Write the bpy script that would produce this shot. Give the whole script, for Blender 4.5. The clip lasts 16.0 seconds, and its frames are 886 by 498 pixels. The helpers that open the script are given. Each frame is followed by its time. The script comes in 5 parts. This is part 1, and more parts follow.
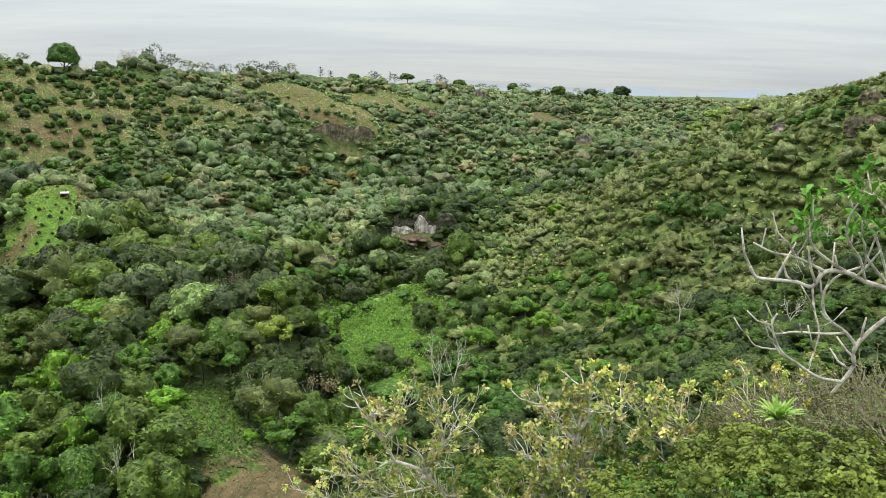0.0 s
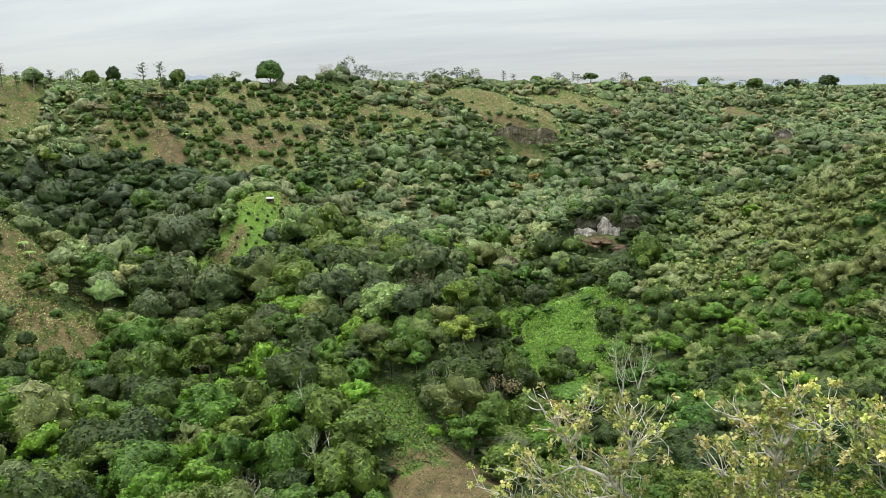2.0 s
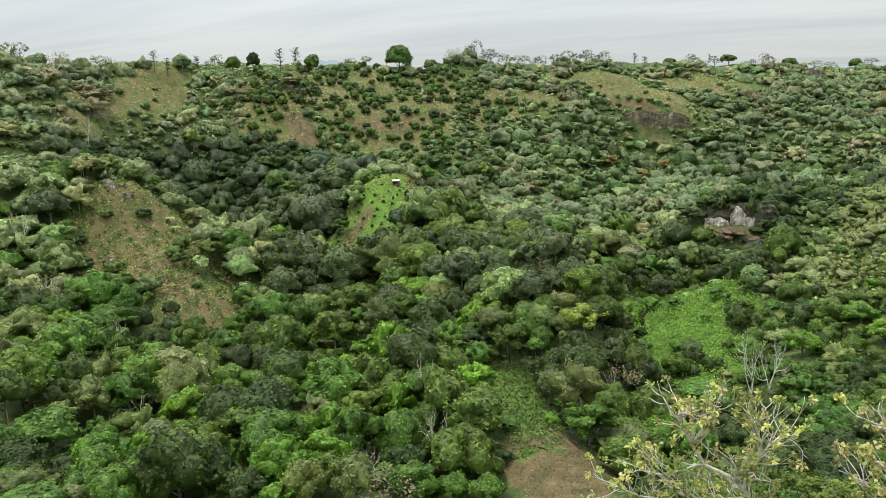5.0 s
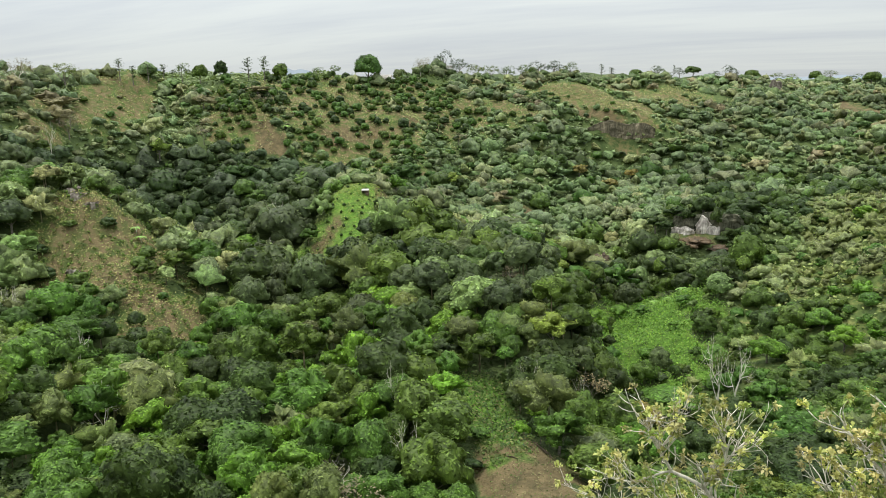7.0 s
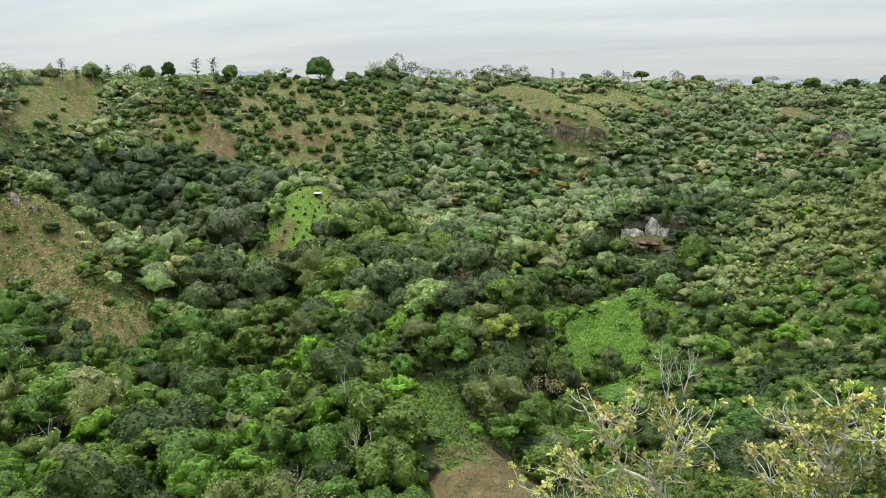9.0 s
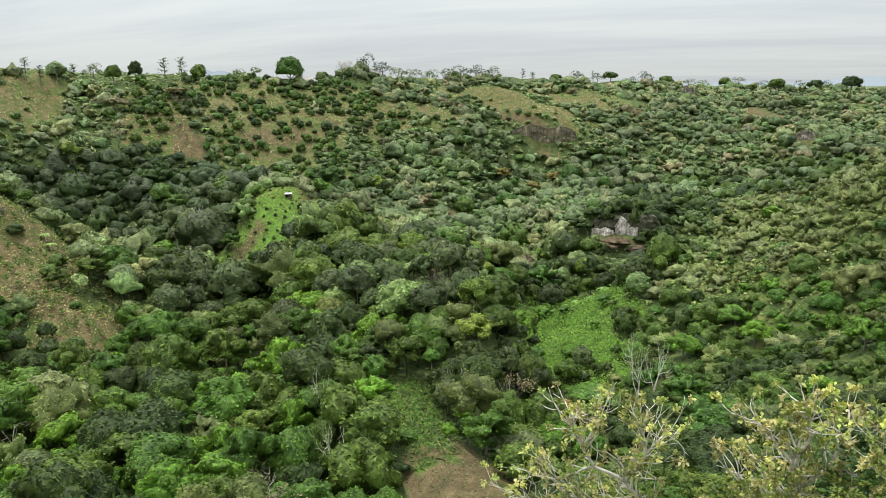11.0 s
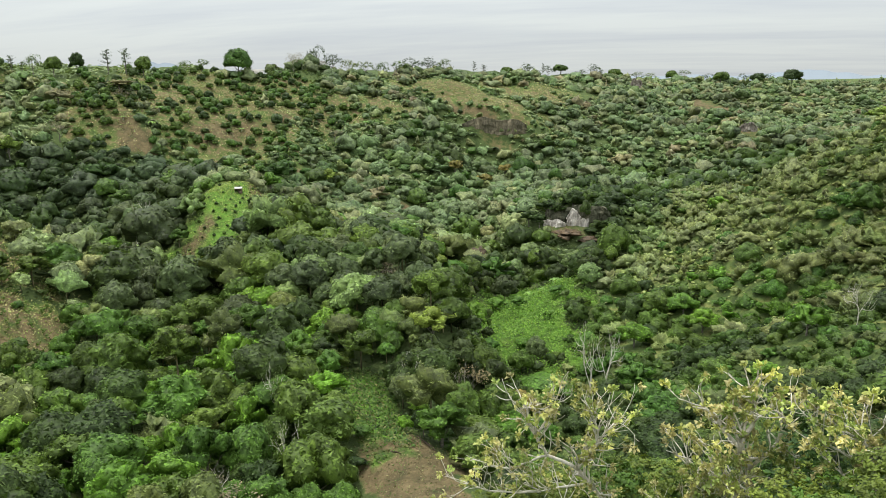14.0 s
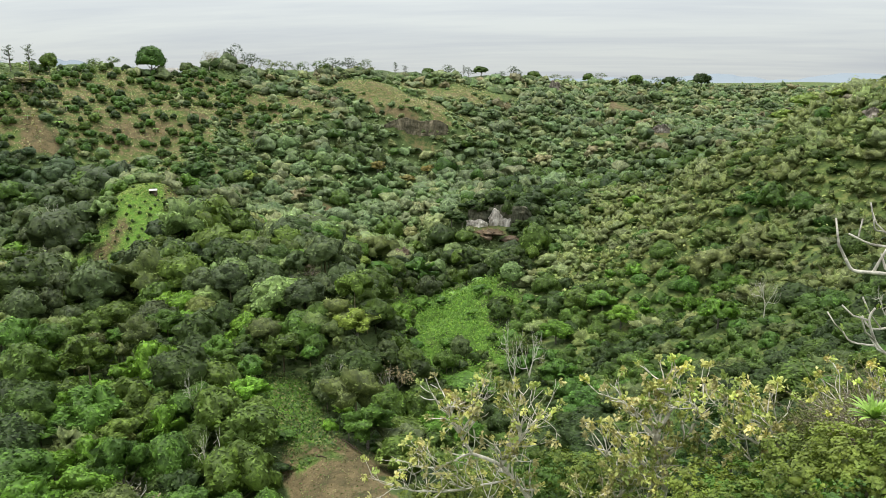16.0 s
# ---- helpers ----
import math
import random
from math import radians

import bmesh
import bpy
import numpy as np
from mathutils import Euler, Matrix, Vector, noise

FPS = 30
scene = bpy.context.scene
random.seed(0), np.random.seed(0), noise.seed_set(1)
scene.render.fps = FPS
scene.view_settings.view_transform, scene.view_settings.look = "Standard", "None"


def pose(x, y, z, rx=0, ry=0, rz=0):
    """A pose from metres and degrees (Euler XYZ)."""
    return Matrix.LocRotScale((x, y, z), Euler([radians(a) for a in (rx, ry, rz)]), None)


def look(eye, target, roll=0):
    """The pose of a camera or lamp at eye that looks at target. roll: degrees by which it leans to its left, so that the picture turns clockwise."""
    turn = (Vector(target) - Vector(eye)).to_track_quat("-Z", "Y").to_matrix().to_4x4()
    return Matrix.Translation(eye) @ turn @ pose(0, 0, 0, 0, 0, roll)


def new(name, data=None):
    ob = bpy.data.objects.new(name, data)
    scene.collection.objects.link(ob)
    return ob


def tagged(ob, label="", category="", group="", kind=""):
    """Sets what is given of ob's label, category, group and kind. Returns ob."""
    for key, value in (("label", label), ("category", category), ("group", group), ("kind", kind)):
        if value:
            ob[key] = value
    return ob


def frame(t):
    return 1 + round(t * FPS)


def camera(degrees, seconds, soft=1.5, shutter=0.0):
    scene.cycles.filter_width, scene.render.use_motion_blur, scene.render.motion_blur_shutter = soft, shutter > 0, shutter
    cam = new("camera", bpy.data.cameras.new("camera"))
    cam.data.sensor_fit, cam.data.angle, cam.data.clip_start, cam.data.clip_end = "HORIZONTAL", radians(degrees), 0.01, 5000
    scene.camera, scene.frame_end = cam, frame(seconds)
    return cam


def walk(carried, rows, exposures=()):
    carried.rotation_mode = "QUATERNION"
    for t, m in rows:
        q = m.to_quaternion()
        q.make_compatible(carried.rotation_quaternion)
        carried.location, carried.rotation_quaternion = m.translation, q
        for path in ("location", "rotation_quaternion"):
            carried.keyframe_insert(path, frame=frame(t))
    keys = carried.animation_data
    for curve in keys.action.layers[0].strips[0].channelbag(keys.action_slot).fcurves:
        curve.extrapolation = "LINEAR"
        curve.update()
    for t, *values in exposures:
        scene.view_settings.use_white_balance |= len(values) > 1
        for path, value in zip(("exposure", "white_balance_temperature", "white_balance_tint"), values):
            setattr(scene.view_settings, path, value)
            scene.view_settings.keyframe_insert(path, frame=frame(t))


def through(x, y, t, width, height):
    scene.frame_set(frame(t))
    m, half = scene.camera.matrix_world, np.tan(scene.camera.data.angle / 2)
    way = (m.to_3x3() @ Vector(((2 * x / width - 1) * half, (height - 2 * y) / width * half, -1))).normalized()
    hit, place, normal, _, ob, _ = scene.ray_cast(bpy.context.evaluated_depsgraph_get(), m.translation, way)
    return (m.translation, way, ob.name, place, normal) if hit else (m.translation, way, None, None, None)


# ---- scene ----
cam = camera(60.3, 16.0, soft=0.6)
EYE = 60.0
# seconds, yaw, pitch, roll: a pan by hand from a lookout, the eye shifting a little sideways with the turn
ROWS = [
    (0, 0.00, -11.90, -1.00), (0.5, 1.12, -12.05, -0.80), (1, 4.16, -12.11, -0.30), (1.5, 8.69, -11.95, 0.61),
    (2, 13.34, -11.69, 1.53), (2.5, 17.39, -11.70, 2.14), (3, 20.80, -11.90, 2.46), (3.5, 22.70, -12.23, 2.47),
    (4, 23.13, -12.62, 2.06), (6.5, 21.05, -12.17, 1.46), (7, 20.35, -11.95, 1.44), (7.5, 19.38, -11.89, 1.35),
    (8, 18.48, -11.85, 1.36), (8.5, 17.63, -11.87, 1.22), (9, 16.87, -11.81, 1.09), (11.5, 14.36, -11.86, 1.03),
    (12, 13.95, -11.89, 1.05), (12.5, 13.27, -12.00, 1.00), (13, 12.66, -12.13, 1.04), (13.5, 12.11, -12.29, 1.07),
    (14, 11.17, -12.42, 0.95), (14.5, 9.99, -12.35, 0.56), (15, 8.74, -12.15, 0.52), (15.5, 7.09, -12.13, 0.52),
    (16, 5.41, -12.43, 0.45),
]
walk(cam, [(t, pose(-0.0075 * yaw, 0, EYE, 90 + pitch, roll, yaw)) for t, yaw, pitch, roll in ROWS])

# ---- world and sun: bright overcast ----
world = bpy.data.worlds.new("overcast_sky")
scene.world = world
world.use_nodes = True
wt = world.node_tree
wt.nodes.clear()


def wnode(kind, **values):
    n = wt.nodes.new(kind)
    for key, value in values.items():
        n.inputs[key].default_value = value
    return n


SUN_ELEV, SUN_AZ = 74.0, 300.0  # degrees; azimuth clockwise from +y
out = wnode("ShaderNodeOutputWorld")
bg = wnode("ShaderNodeBackground", Strength=0.1)
wt.links.new(bg.outputs[0], out.inputs[0])
sky = wt.nodes.new("ShaderNodeTexSky")
sky.sky_type, sky.sun_disc = "NISHITA", False
sky.sun_elevation, sky.sun_rotation = radians(SUN_ELEV), radians(SUN_AZ)
coord = wt.nodes.new("ShaderNodeTexCoord")
sep = wt.nodes.new("ShaderNodeSeparateXYZ")
wt.links.new(coord.outputs["Generated"], sep.inputs[0])


def wmath(op, a, b=None):
    n = wt.nodes.new("ShaderNodeMath")
    n.operation = op
    for k, v in enumerate((a, b)):
        if v is None:
            continue
        if isinstance(v, (int, float)):
            n.inputs[k].default_value = v
        else:
            wt.links.new(v, n.inputs[k])
    return n.outputs[0]


# a flat cloud deck seen in perspective: streaks close up towards the horizon
lift = wmath("ADD", wmath("MAXIMUM", sep.outputs[2], 0.0), 0.09)
comb = wt.nodes.new("ShaderNodeCombineXYZ")
wt.links.new(wmath("DIVIDE", sep.outputs[0], lift), comb.inputs[0])
wt.links.new(wmath("DIVIDE", sep.outputs[1], lift), comb.inputs[1])
cloud_a = wnode("ShaderNodeTexNoise", Scale=0.4, Detail=6.0, Roughness=0.55, Distortion=0.6)
cloud_b = wnode("ShaderNodeTexNoise", Scale=2.2, Detail=5.0, Roughness=0.6, Distortion=0.3)
stretch = wt.nodes.new("ShaderNodeMapping")
stretch.inputs["Scale"].default_value = (0.55, 1.6, 1.0)
stretch.inputs["Rotation"].default_value = (0, 0, radians(12))
wt.links.new(comb.outputs[0], stretch.inputs[0])
for n in (cloud_a, cloud_b):
    wt.links.new(stretch.outputs[0], n.inputs["Vector"])
density = wmath("ADD", wmath("MULTIPLY", cloud_a.outputs[0], 0.78), wmath("MULTIPLY", cloud_b.outputs[0], 0.22))
ramp = wt.nodes.new("ShaderNodeValToRGB")
ramp.color_ramp.elements[0].position, ramp.color_ramp.elements[0].color = 0.34, (0.645, 0.69, 0.735, 1)
ramp.color_ramp.elements[1].position, ramp.color_ramp.elements[1].color = 0.60, (0.80, 0.845, 0.835, 1)
wt.links.new(density, ramp.inputs[0])
bright = wt.nodes.new("ShaderNodeVectorMath")
bright.operation = "SCALE"
wt.links.new(ramp.outputs[0], bright.inputs[0])
# an overcast sky is about three times as bright overhead as at the horizon
overhead = wmath("MULTIPLY_ADD", wmath("MAXIMUM", sep.outputs[2], 0.0), 2.6)
overhead.node.inputs[2].default_value = 1.0
wt.links.new(wmath("MULTIPLY", overhead, 8.3), bright.inputs["Scale"])
mix = wt.nodes.new("ShaderNodeMixRGB")
mix.inputs[0].default_value = 0.9
wt.links.new(sky.outputs[0], mix.inputs[1])
wt.links.new(bright.outputs[0], mix.inputs[2])
wt.links.new(mix.outputs[0], bg.inputs[0])

sun = new("sun", bpy.data.lights.new("sun", "SUN"))
sun.data.energy, sun.data.angle, sun.data.color = 2.6, radians(12), (1.0, 0.96, 0.88)
a, e = radians(SUN_AZ), radians(SUN_ELEV)
sun.matrix_world = look((0, 0, 300), (-math.sin(a) * math.cos(e), -math.cos(a) * math.cos(e), 300 - math.sin(e)))


# ---- materials ----
def material(name, rough=0.8, spec=0.3):
    m = bpy.data.materials.new(name)
    m.use_nodes = True
    b = m.node_tree.nodes["Principled BSDF"]
    b.inputs["Roughness"].default_value, b.inputs["Specular IOR Level"].default_value = rough, spec
    return m, m.node_tree, b


def node(tree, kind, **values):
    n = tree.nodes.new(kind)
    for key, value in values.items():
        n.inputs[key.replace("_", " ")].default_value = value
    return n


def ramp_node(tree, source, stops):
    r = tree.nodes.new("ShaderNodeValToRGB")
    els = r.color_ramp.elements
    while len(els) < len(stops):
        els.new(0.5)
    for el, (p, c) in zip(els, stops):
        el.position, el.color = p, (*c, 1)
    tree.links.new(source, r.inputs[0])
    return r.outputs[0]


def blend(tree, fac, c1, c2, how="MIX"):
    n = tree.nodes.new("ShaderNodeMixRGB")
    n.blend_type = how
    for socket, v in zip(n.inputs, (fac, c1, c2)):
        if hasattr(v, "links"):
            tree.links.new(v, socket)
        elif isinstance(v, (int, float)):
            socket.default_value = v
        else:
            socket.default_value = (*v, 1)
    return n.outputs[0]


def bump(tree, b, height, strength, distance):
    n = node(tree, "ShaderNodeBump", Strength=strength, Distance=distance)
    tree.links.new(height, n.inputs["Height"])
    tree.links.new(n.outputs[0], b.inputs["Normal"])


def leaf_material(name, through=0.15, rough=0.55):
    """Leaves: the tree's own tint, varied from tree to tree and leaf to leaf."""
    m, tree, b = material(name, rough, 0.25)
    att = tree.nodes.new("ShaderNodeAttribute")
    att.attribute_name = "tint"
    geo = tree.nodes.new("ShaderNodeNewGeometry")
    info = tree.nodes.new("ShaderNodeObjectInfo")
    leafy = ramp_node(tree, geo.outputs["Random Per Island"], [(0.0, (0.86, 0.88, 0.87)), (0.5, (1.0, 1.01, 0.98)), (1.0, (1.16, 1.15, 1.06))])
    whole = ramp_node(tree, info.outputs["Random"], [(0.0, (0.80, 0.87, 0.82)), (0.5, (1.0, 1.0, 1.0)), (1.0, (1.20, 1.15, 0.98))])
    c = blend(tree, 1.0, blend(tree, 1.0, att.outputs["Color"], leafy, "MULTIPLY"), whole, "MULTIPLY")
    grain = node(tree, "ShaderNodeTexNoise", Scale=0.75, Detail=5.0, Roughness=0.78)
    tree.links.new(geo.outputs["Position"], grain.inputs["Vector"])
    c = blend(tree, 1.0, c, ramp_node(tree, grain.outputs[0], [(0.36, (0.66, 0.68, 0.62)), (0.5, (1.20, 1.23, 1.12)), (0.64, (1.85, 1.87, 1.66))]), "MULTIPLY")
    bump(tree, b, grain.outputs[0], 0.3, 0.6)
    tree.links.new(c, b.inputs["Base Color"])
    tr = tree.nodes.new("ShaderNodeBsdfTranslucent")
    tree.links.new(blend(tree, 1.0, c, (1.25, 1.3, 0.7), "MULTIPLY"), tr.inputs["Color"])
    mx = tree.nodes.new("ShaderNodeMixShader")
    mx.inputs[0].default_value = through
    tree.links.new(b.outputs[0], mx.inputs[1])
    tree.links.new(tr.outputs[0], mx.inputs[2])
    tree.links.new(mx.outputs[0], tree.nodes["Material Output"].inputs["Surface"])
    return m


def bark_material(name, low, high, scale=6.0):
    m, tree, b = material(name, 0.9, 0.2)
    tc = tree.nodes.new("ShaderNodeTexCoord")
    n1 = node(tree, "ShaderNodeTexNoise", Scale=scale, Detail=6.0, Roughness=0.65)
    n2 = node(tree, "ShaderNodeTexNoise", Scale=scale * 7, Detail=4.0, Roughness=0.7)
    for n in (n1, n2):
        tree.links.new(tc.outputs["Object"], n.inputs["Vector"])
    c = ramp_node(tree, n1.outputs[0], [(0.35, low), (0.62, high)])
    c = blend(tree, 0.5, c, ramp_node(tree, n2.outputs[0], [(0.3, (0.5, 0.5, 0.48)), (0.65, (1.2, 1.2, 1.2))]), "MULTIPLY")
    tree.links.new(c, b.inputs["Base Color"])
    bump(tree, b, n2.outputs[0], 0.5, 0.02)
    return m


LEAF = leaf_material("foliage")
BARK = bark_material("grey_brown_bark", (0.10, 0.085, 0.065), (0.26, 0.235, 0.20), 2.0)
PALE_BARK = bark_material("pale_bark", (0.50, 0.46, 0.39), (0.86, 0.80, 0.71), 5.0)
LICHEN_BARK = bark_material("grey_lichened_bark", (0.26, 0.235, 0.195), (0.74, 0.69, 0.60), 9.0)


def ground_material():
    """Grass and scrub with dry soil showing where the sheet says so."""
    m, tree, b = material("hill_ground", 0.95, 0.15)
    tc = tree.nodes.new("ShaderNodeTexCoord")
    att = tree.nodes.new("ShaderNodeAttribute")
    att.attribute_name = "cover"
    sp = tree.nodes.new("ShaderNodeSeparateColor")
    tree.links.new(att.outputs["Color"], sp.inputs[0])
    ns = []
    for s, r in ((0.035, 0.6), (0.35, 0.65), (2.5, 0.7)):
        n = node(tree, "ShaderNodeTexNoise", Scale=s, Detail=6.0, Roughness=r)
        tree.links.new(tc.outputs["Object"], n.inputs["Vector"])
        ns.append(n.outputs[0])
    grass = ramp_node(tree, ns[1], [(0.32, (0.045, 0.075, 0.018)), (0.5, (0.10, 0.15, 0.035)), (0.68, (0.21, 0.21, 0.075))])
    green = ramp_node(tree, ns[1], [(0.3, (0.05, 0.13, 0.015)), (0.55, (0.11, 0.22, 0.03)), (0.75, (0.18, 0.29, 0.05))])
    soil = ramp_node(tree, ns[1], [(0.3, (0.062, 0.056, 0.028)), (0.5, (0.128, 0.099, 0.050)), (0.7, (0.205, 0.158, 0.082))])
    litter = ramp_node(tree, ns[1], [(0.35, (0.050, 0.075, 0.024)), (0.65, (0.10, 0.135, 0.045))])

    def mask(socket, edge=0.35):
        n = tree.nodes.new("ShaderNodeMath")
        n.operation = "ADD"
        tree.links.new(socket, n.inputs[0])
        mm = tree.nodes.new("ShaderNodeMath")
        mm.operation = "MULTIPLY_ADD"
        tree.links.new(ns[1], mm.inputs[0])
        mm.inputs[1].default_value, mm.inputs[2].default_value = 1.6, -0.8
        tree.links.new(mm.outputs[0], n.inputs[1])
        return ramp_node(tree, n.outputs[0], [(0.5 - edge / 2, (0, 0, 0)), (0.5 + edge / 2, (1, 1, 1))])

    c = blend(tree, mask(sp.outputs[0]), litter, grass)
    c = blend(tree, mask(sp.outputs[1]), c, green)
    c = blend(tree, mask(sp.outputs[2]), c, soil)
    c = blend(tree, 0.6, c, ramp_node(tree, ns[2], [(0.3, (0.55, 0.55, 0.55)), (0.7, (1.35, 1.35, 1.35))]), "MULTIPLY")
    tree.links.new(c, b.inputs["Base Color"])
    bump(tree, b, ns[2], 0.8, 0.25)
    return m


GROUND = ground_material()


def rock_material(name, low, mid, high, streak=0.3):
    m, tree, b = material(name, 0.9, 0.25)
    tc = tree.nodes.new("ShaderNodeTexCoord")
    mp = tree.nodes.new("ShaderNodeMapping")
    mp.inputs["Scale"].default_value = (1.0, 1.0, streak)
    tree.links.new(tc.outputs["Object"], mp.inputs[0])
    n1 = node(tree, "ShaderNodeTexNoise", Scale=0.35, Detail=8.0, Roughness=0.65)
    n2 = node(tree, "ShaderNodeTexNoise", Scale=1.6, Detail=8.0, Roughness=0.7)
    for n in (n1, n2):
        tree.links.new(mp.outputs[0], n.inputs["Vector"])
    c = ramp_node(tree, n1.outputs[0], [(0.36, low), (0.54, mid), (0.7, high)])
    c = blend(tree, 0.8, c, ramp_node(tree, n2.outputs[0], [(0.35, (0.35, 0.35, 0.33)), (0.62, (1.2, 1.2, 1.2))]), "MULTIPLY")
    tree.links.new(c, b.inputs["Base Color"])
    bump(tree, b, n2.outputs[0], 0.9, 0.5)
    return m


BROWN_ROCK = rock_material("brown_cliff_rock", (0.09, 0.082, 0.055), (0.20, 0.17, 0.115), (0.36, 0.30, 0.21))
CAVE_ROCK = rock_material("streaked_limestone", (0.26, 0.23, 0.20), (0.68, 0.62, 0.56), (0.90, 0.86, 0.80), 0.25)
DARK_ROCK = rock_material("dark_mossy_rock", (0.045, 0.05, 0.03), (0.10, 0.10, 0.065), (0.20, 0.185, 0.13))
PALE_ROCK = rock_material("pale_limestone", (0.10, 0.085, 0.07), (0.28, 0.24, 0.20), (0.52, 0.47, 0.41))

# ---- the lie of the land: z from crests, floors and slopes, in metres round the lookout ----
RIM = [(-261, 201, 67), (-263, 301, 68), (-209, 375, 64), (-162, 420, 64), (-119, 465, 64), (-32, 519, 61), (29, 599, 58), (109, 692, 55), (235, 817, 51)]
PLATEAU = [(-420, 330, 62), (-400, 480, 62), (-300, 540, 60), (-150, 640, 60), (0, 750, 57), (120, 900, 48), (-700, 700, 58), (-100, 1100, 48), (300, 1100, 38)]
ORCHARD = [(-243, 208, 57), (-190, 318, 47), (-178, 358, 52), (-133, 377, 45), (-169, 329, 42), (-87, 421, 50), (-28, 459, 47)]
SCARP = [(-86, 390, 38), (-55, 411, 42), (-54, 400, 24), (-7, 419, 30), (-95, 356, 27)]
FAR_SLOPE = [(-124, 315, 26), (-49, 364, 13), (-64, 352, 16), (-76, 307, 7), (-30, 304, 5), (-218, 183, 38), (-218, 233, 23), (-164, 297, 28), (-12, 298, 14), (15, 300, 10)]
FAR_SPUR = [(75, 433, 37), (36, 407, 15), (119, 464, 25), (65, 536, 39), (62, 362, 10), (5, 348, 13), (177, 594, 32)]
HUT_SPUR = [(-120, 241, 27), (-122, 226, 23), (-105, 237, 17), (-115, 212, 16), (-90, 227, 15), (-65, 200, 14), (-56, 206, 13), (-51, 160, 12), (-38, 177, 12), (-28, 151, 10), (-23, 135, 7), (-40, 140, 9)]
CREEK = [(-9, 276, 0), (-15, 256, -4), (-30, 240, -7), (-27, 218, -7), (-25, 196, -7), (-22, 172, -7), (-18, 152, -6), (-14, 130, -5), (-10, 110, -1), (-14, 96, 4), (-23, 92, 8), (-27, 99, 11)]
GLADE = [(-14, 203, 1), (-12, 180, 1), (-11, 160, 0), (-36, 264, -5), (-49, 251, -2)]
DARK_VALE = [(-185, 212, 4), (-171, 244, 14), (-198, 256, 23), (-196, 166, 27), (-165, 185, 5), (-140, 215, 5), (-120, 185, 2)]
KNOLL = [(-160, 153, 37), (-148, 150, 33), (-172, 150, 37), (-140, 139, 24), (-122, 133, 16), (-103, 120, 9), (-155, 122, 20), (-123, 95, 14)]
NEAR_WOOD = [(-73, 140, 5), (-66, 108, 6), (-42, 114, 8), (-34, 96, 7), (-35, 82, 7), (-89, 70, 13), (-64, 64, 11), (-66, 48, 15), (-69, 111, 4)]
SCRUB_SLOPE = [(114, 310, 52), (3, 177, 2), (27, 156, 9), (49, 153, 20), (71, 153, 32), (83, 142, 43), (24, 95, 18), (38, 93, 24), (5, 123, 7), (52, 94, 33), (140, 400, 22), (170, 220, 66)]
SPUR_CREST = [(100, 179, 61), (101, 209, 60), (94, 237, 56), (86, 243, 48), (75, 243, 40), (57, 239, 29), (39, 235, 21), (24, 229, 16), (10, 222, 11), (-1, 214, 7)]
SPUR_BACK = [(106, 267, 32), (97, 273, 24), (84, 274, 16), (64, 270, 5), (44, 267, -3), (27, 261, -3), (11, 254, -3), (-1, 246, -3)]
LOOKOUT = [(0, 0, 58.3), (0, 8, 52), (-5, 20, 43), (0, 40, 31), (0, 65, 18), (-20, 40, 28), (-20, 65, 15), (-50, 30, 20), (20, 25, 45), (20, 50, 34), (45, 65, 37), (30, 10, 56), (15, 15, 50), (-15, 4, 52), (0, -20, 60), (60, 40, 50), (60, -40, 64), (-60, -40, 50), (0, -150, 66), (150, -100, 80), (-150, -60, 45), (120, 60, 66), (-130, 40, 24)]
KNOTS = np.array([p for line in (RIM, PLATEAU, ORCHARD, SCARP, FAR_SLOPE, FAR_SPUR, HUT_SPUR, CREEK, GLADE, DARK_VALE, KNOLL, NEAR_WOOD, SCRUB_SLOPE, SPUR_CREST, SPUR_BACK, LOOKOUT) for p in line], float)


def spread(p, q):
    return np.sqrt(((p[:, None, :2] - q[None, :, :2]) ** 2).sum(-1) + 64.0)


BASE = 35.0
WEIGHT = np.linalg.solve(spread(KNOTS, KNOTS) - 0.8 * np.eye(len(KNOTS)), KNOTS[:, 2] - BASE)


def ripple(x, y, size, seed):
    """Smooth unevenness made of a few crossed waves, about -1 to 1."""
    rs = np.random.RandomState(seed)
    v = np.zeros_like(x)
    for k in range(7):
        an, ph, f = rs.uniform(0, 6.28), rs.uniform(0, 6.28), rs.uniform(0.6, 1.7) / size
        v += np.sin((x * np.cos(an) + y * np.sin(an)) * f * 6.28 + ph)
    return v / 3.5


def land(x, y):
    """Height of the ground."""
    x, y = np.asarray(x, float), np.asarray(y, float)
    p = np.stack([x.ravel(), y.ravel()], 1)
    z = np.concatenate([spread(p[i:i + 4000], KNOTS) @ WEIGHT for i in range(0, len(p), 4000)]).reshape(x.shape) + BASE
    r = np.hypot(x, y)
    z = z + np.clip((r - 30) / 80, 0, 1) * (1.6 * ripple(x, y, 42, 3) + 0.6 * ripple(x, y, 17, 4)) + np.clip((r - 130) / 100, 0, 1) * 2.0 * ripple(x, y, 85, 6)
    far = np.clip((r - 750) / 700, 0, 1)
    far = far * far * (3 - 2 * far)
    return z * (1 - far) + (37 + 6 * ripple(x, y, 900, 5)) * far


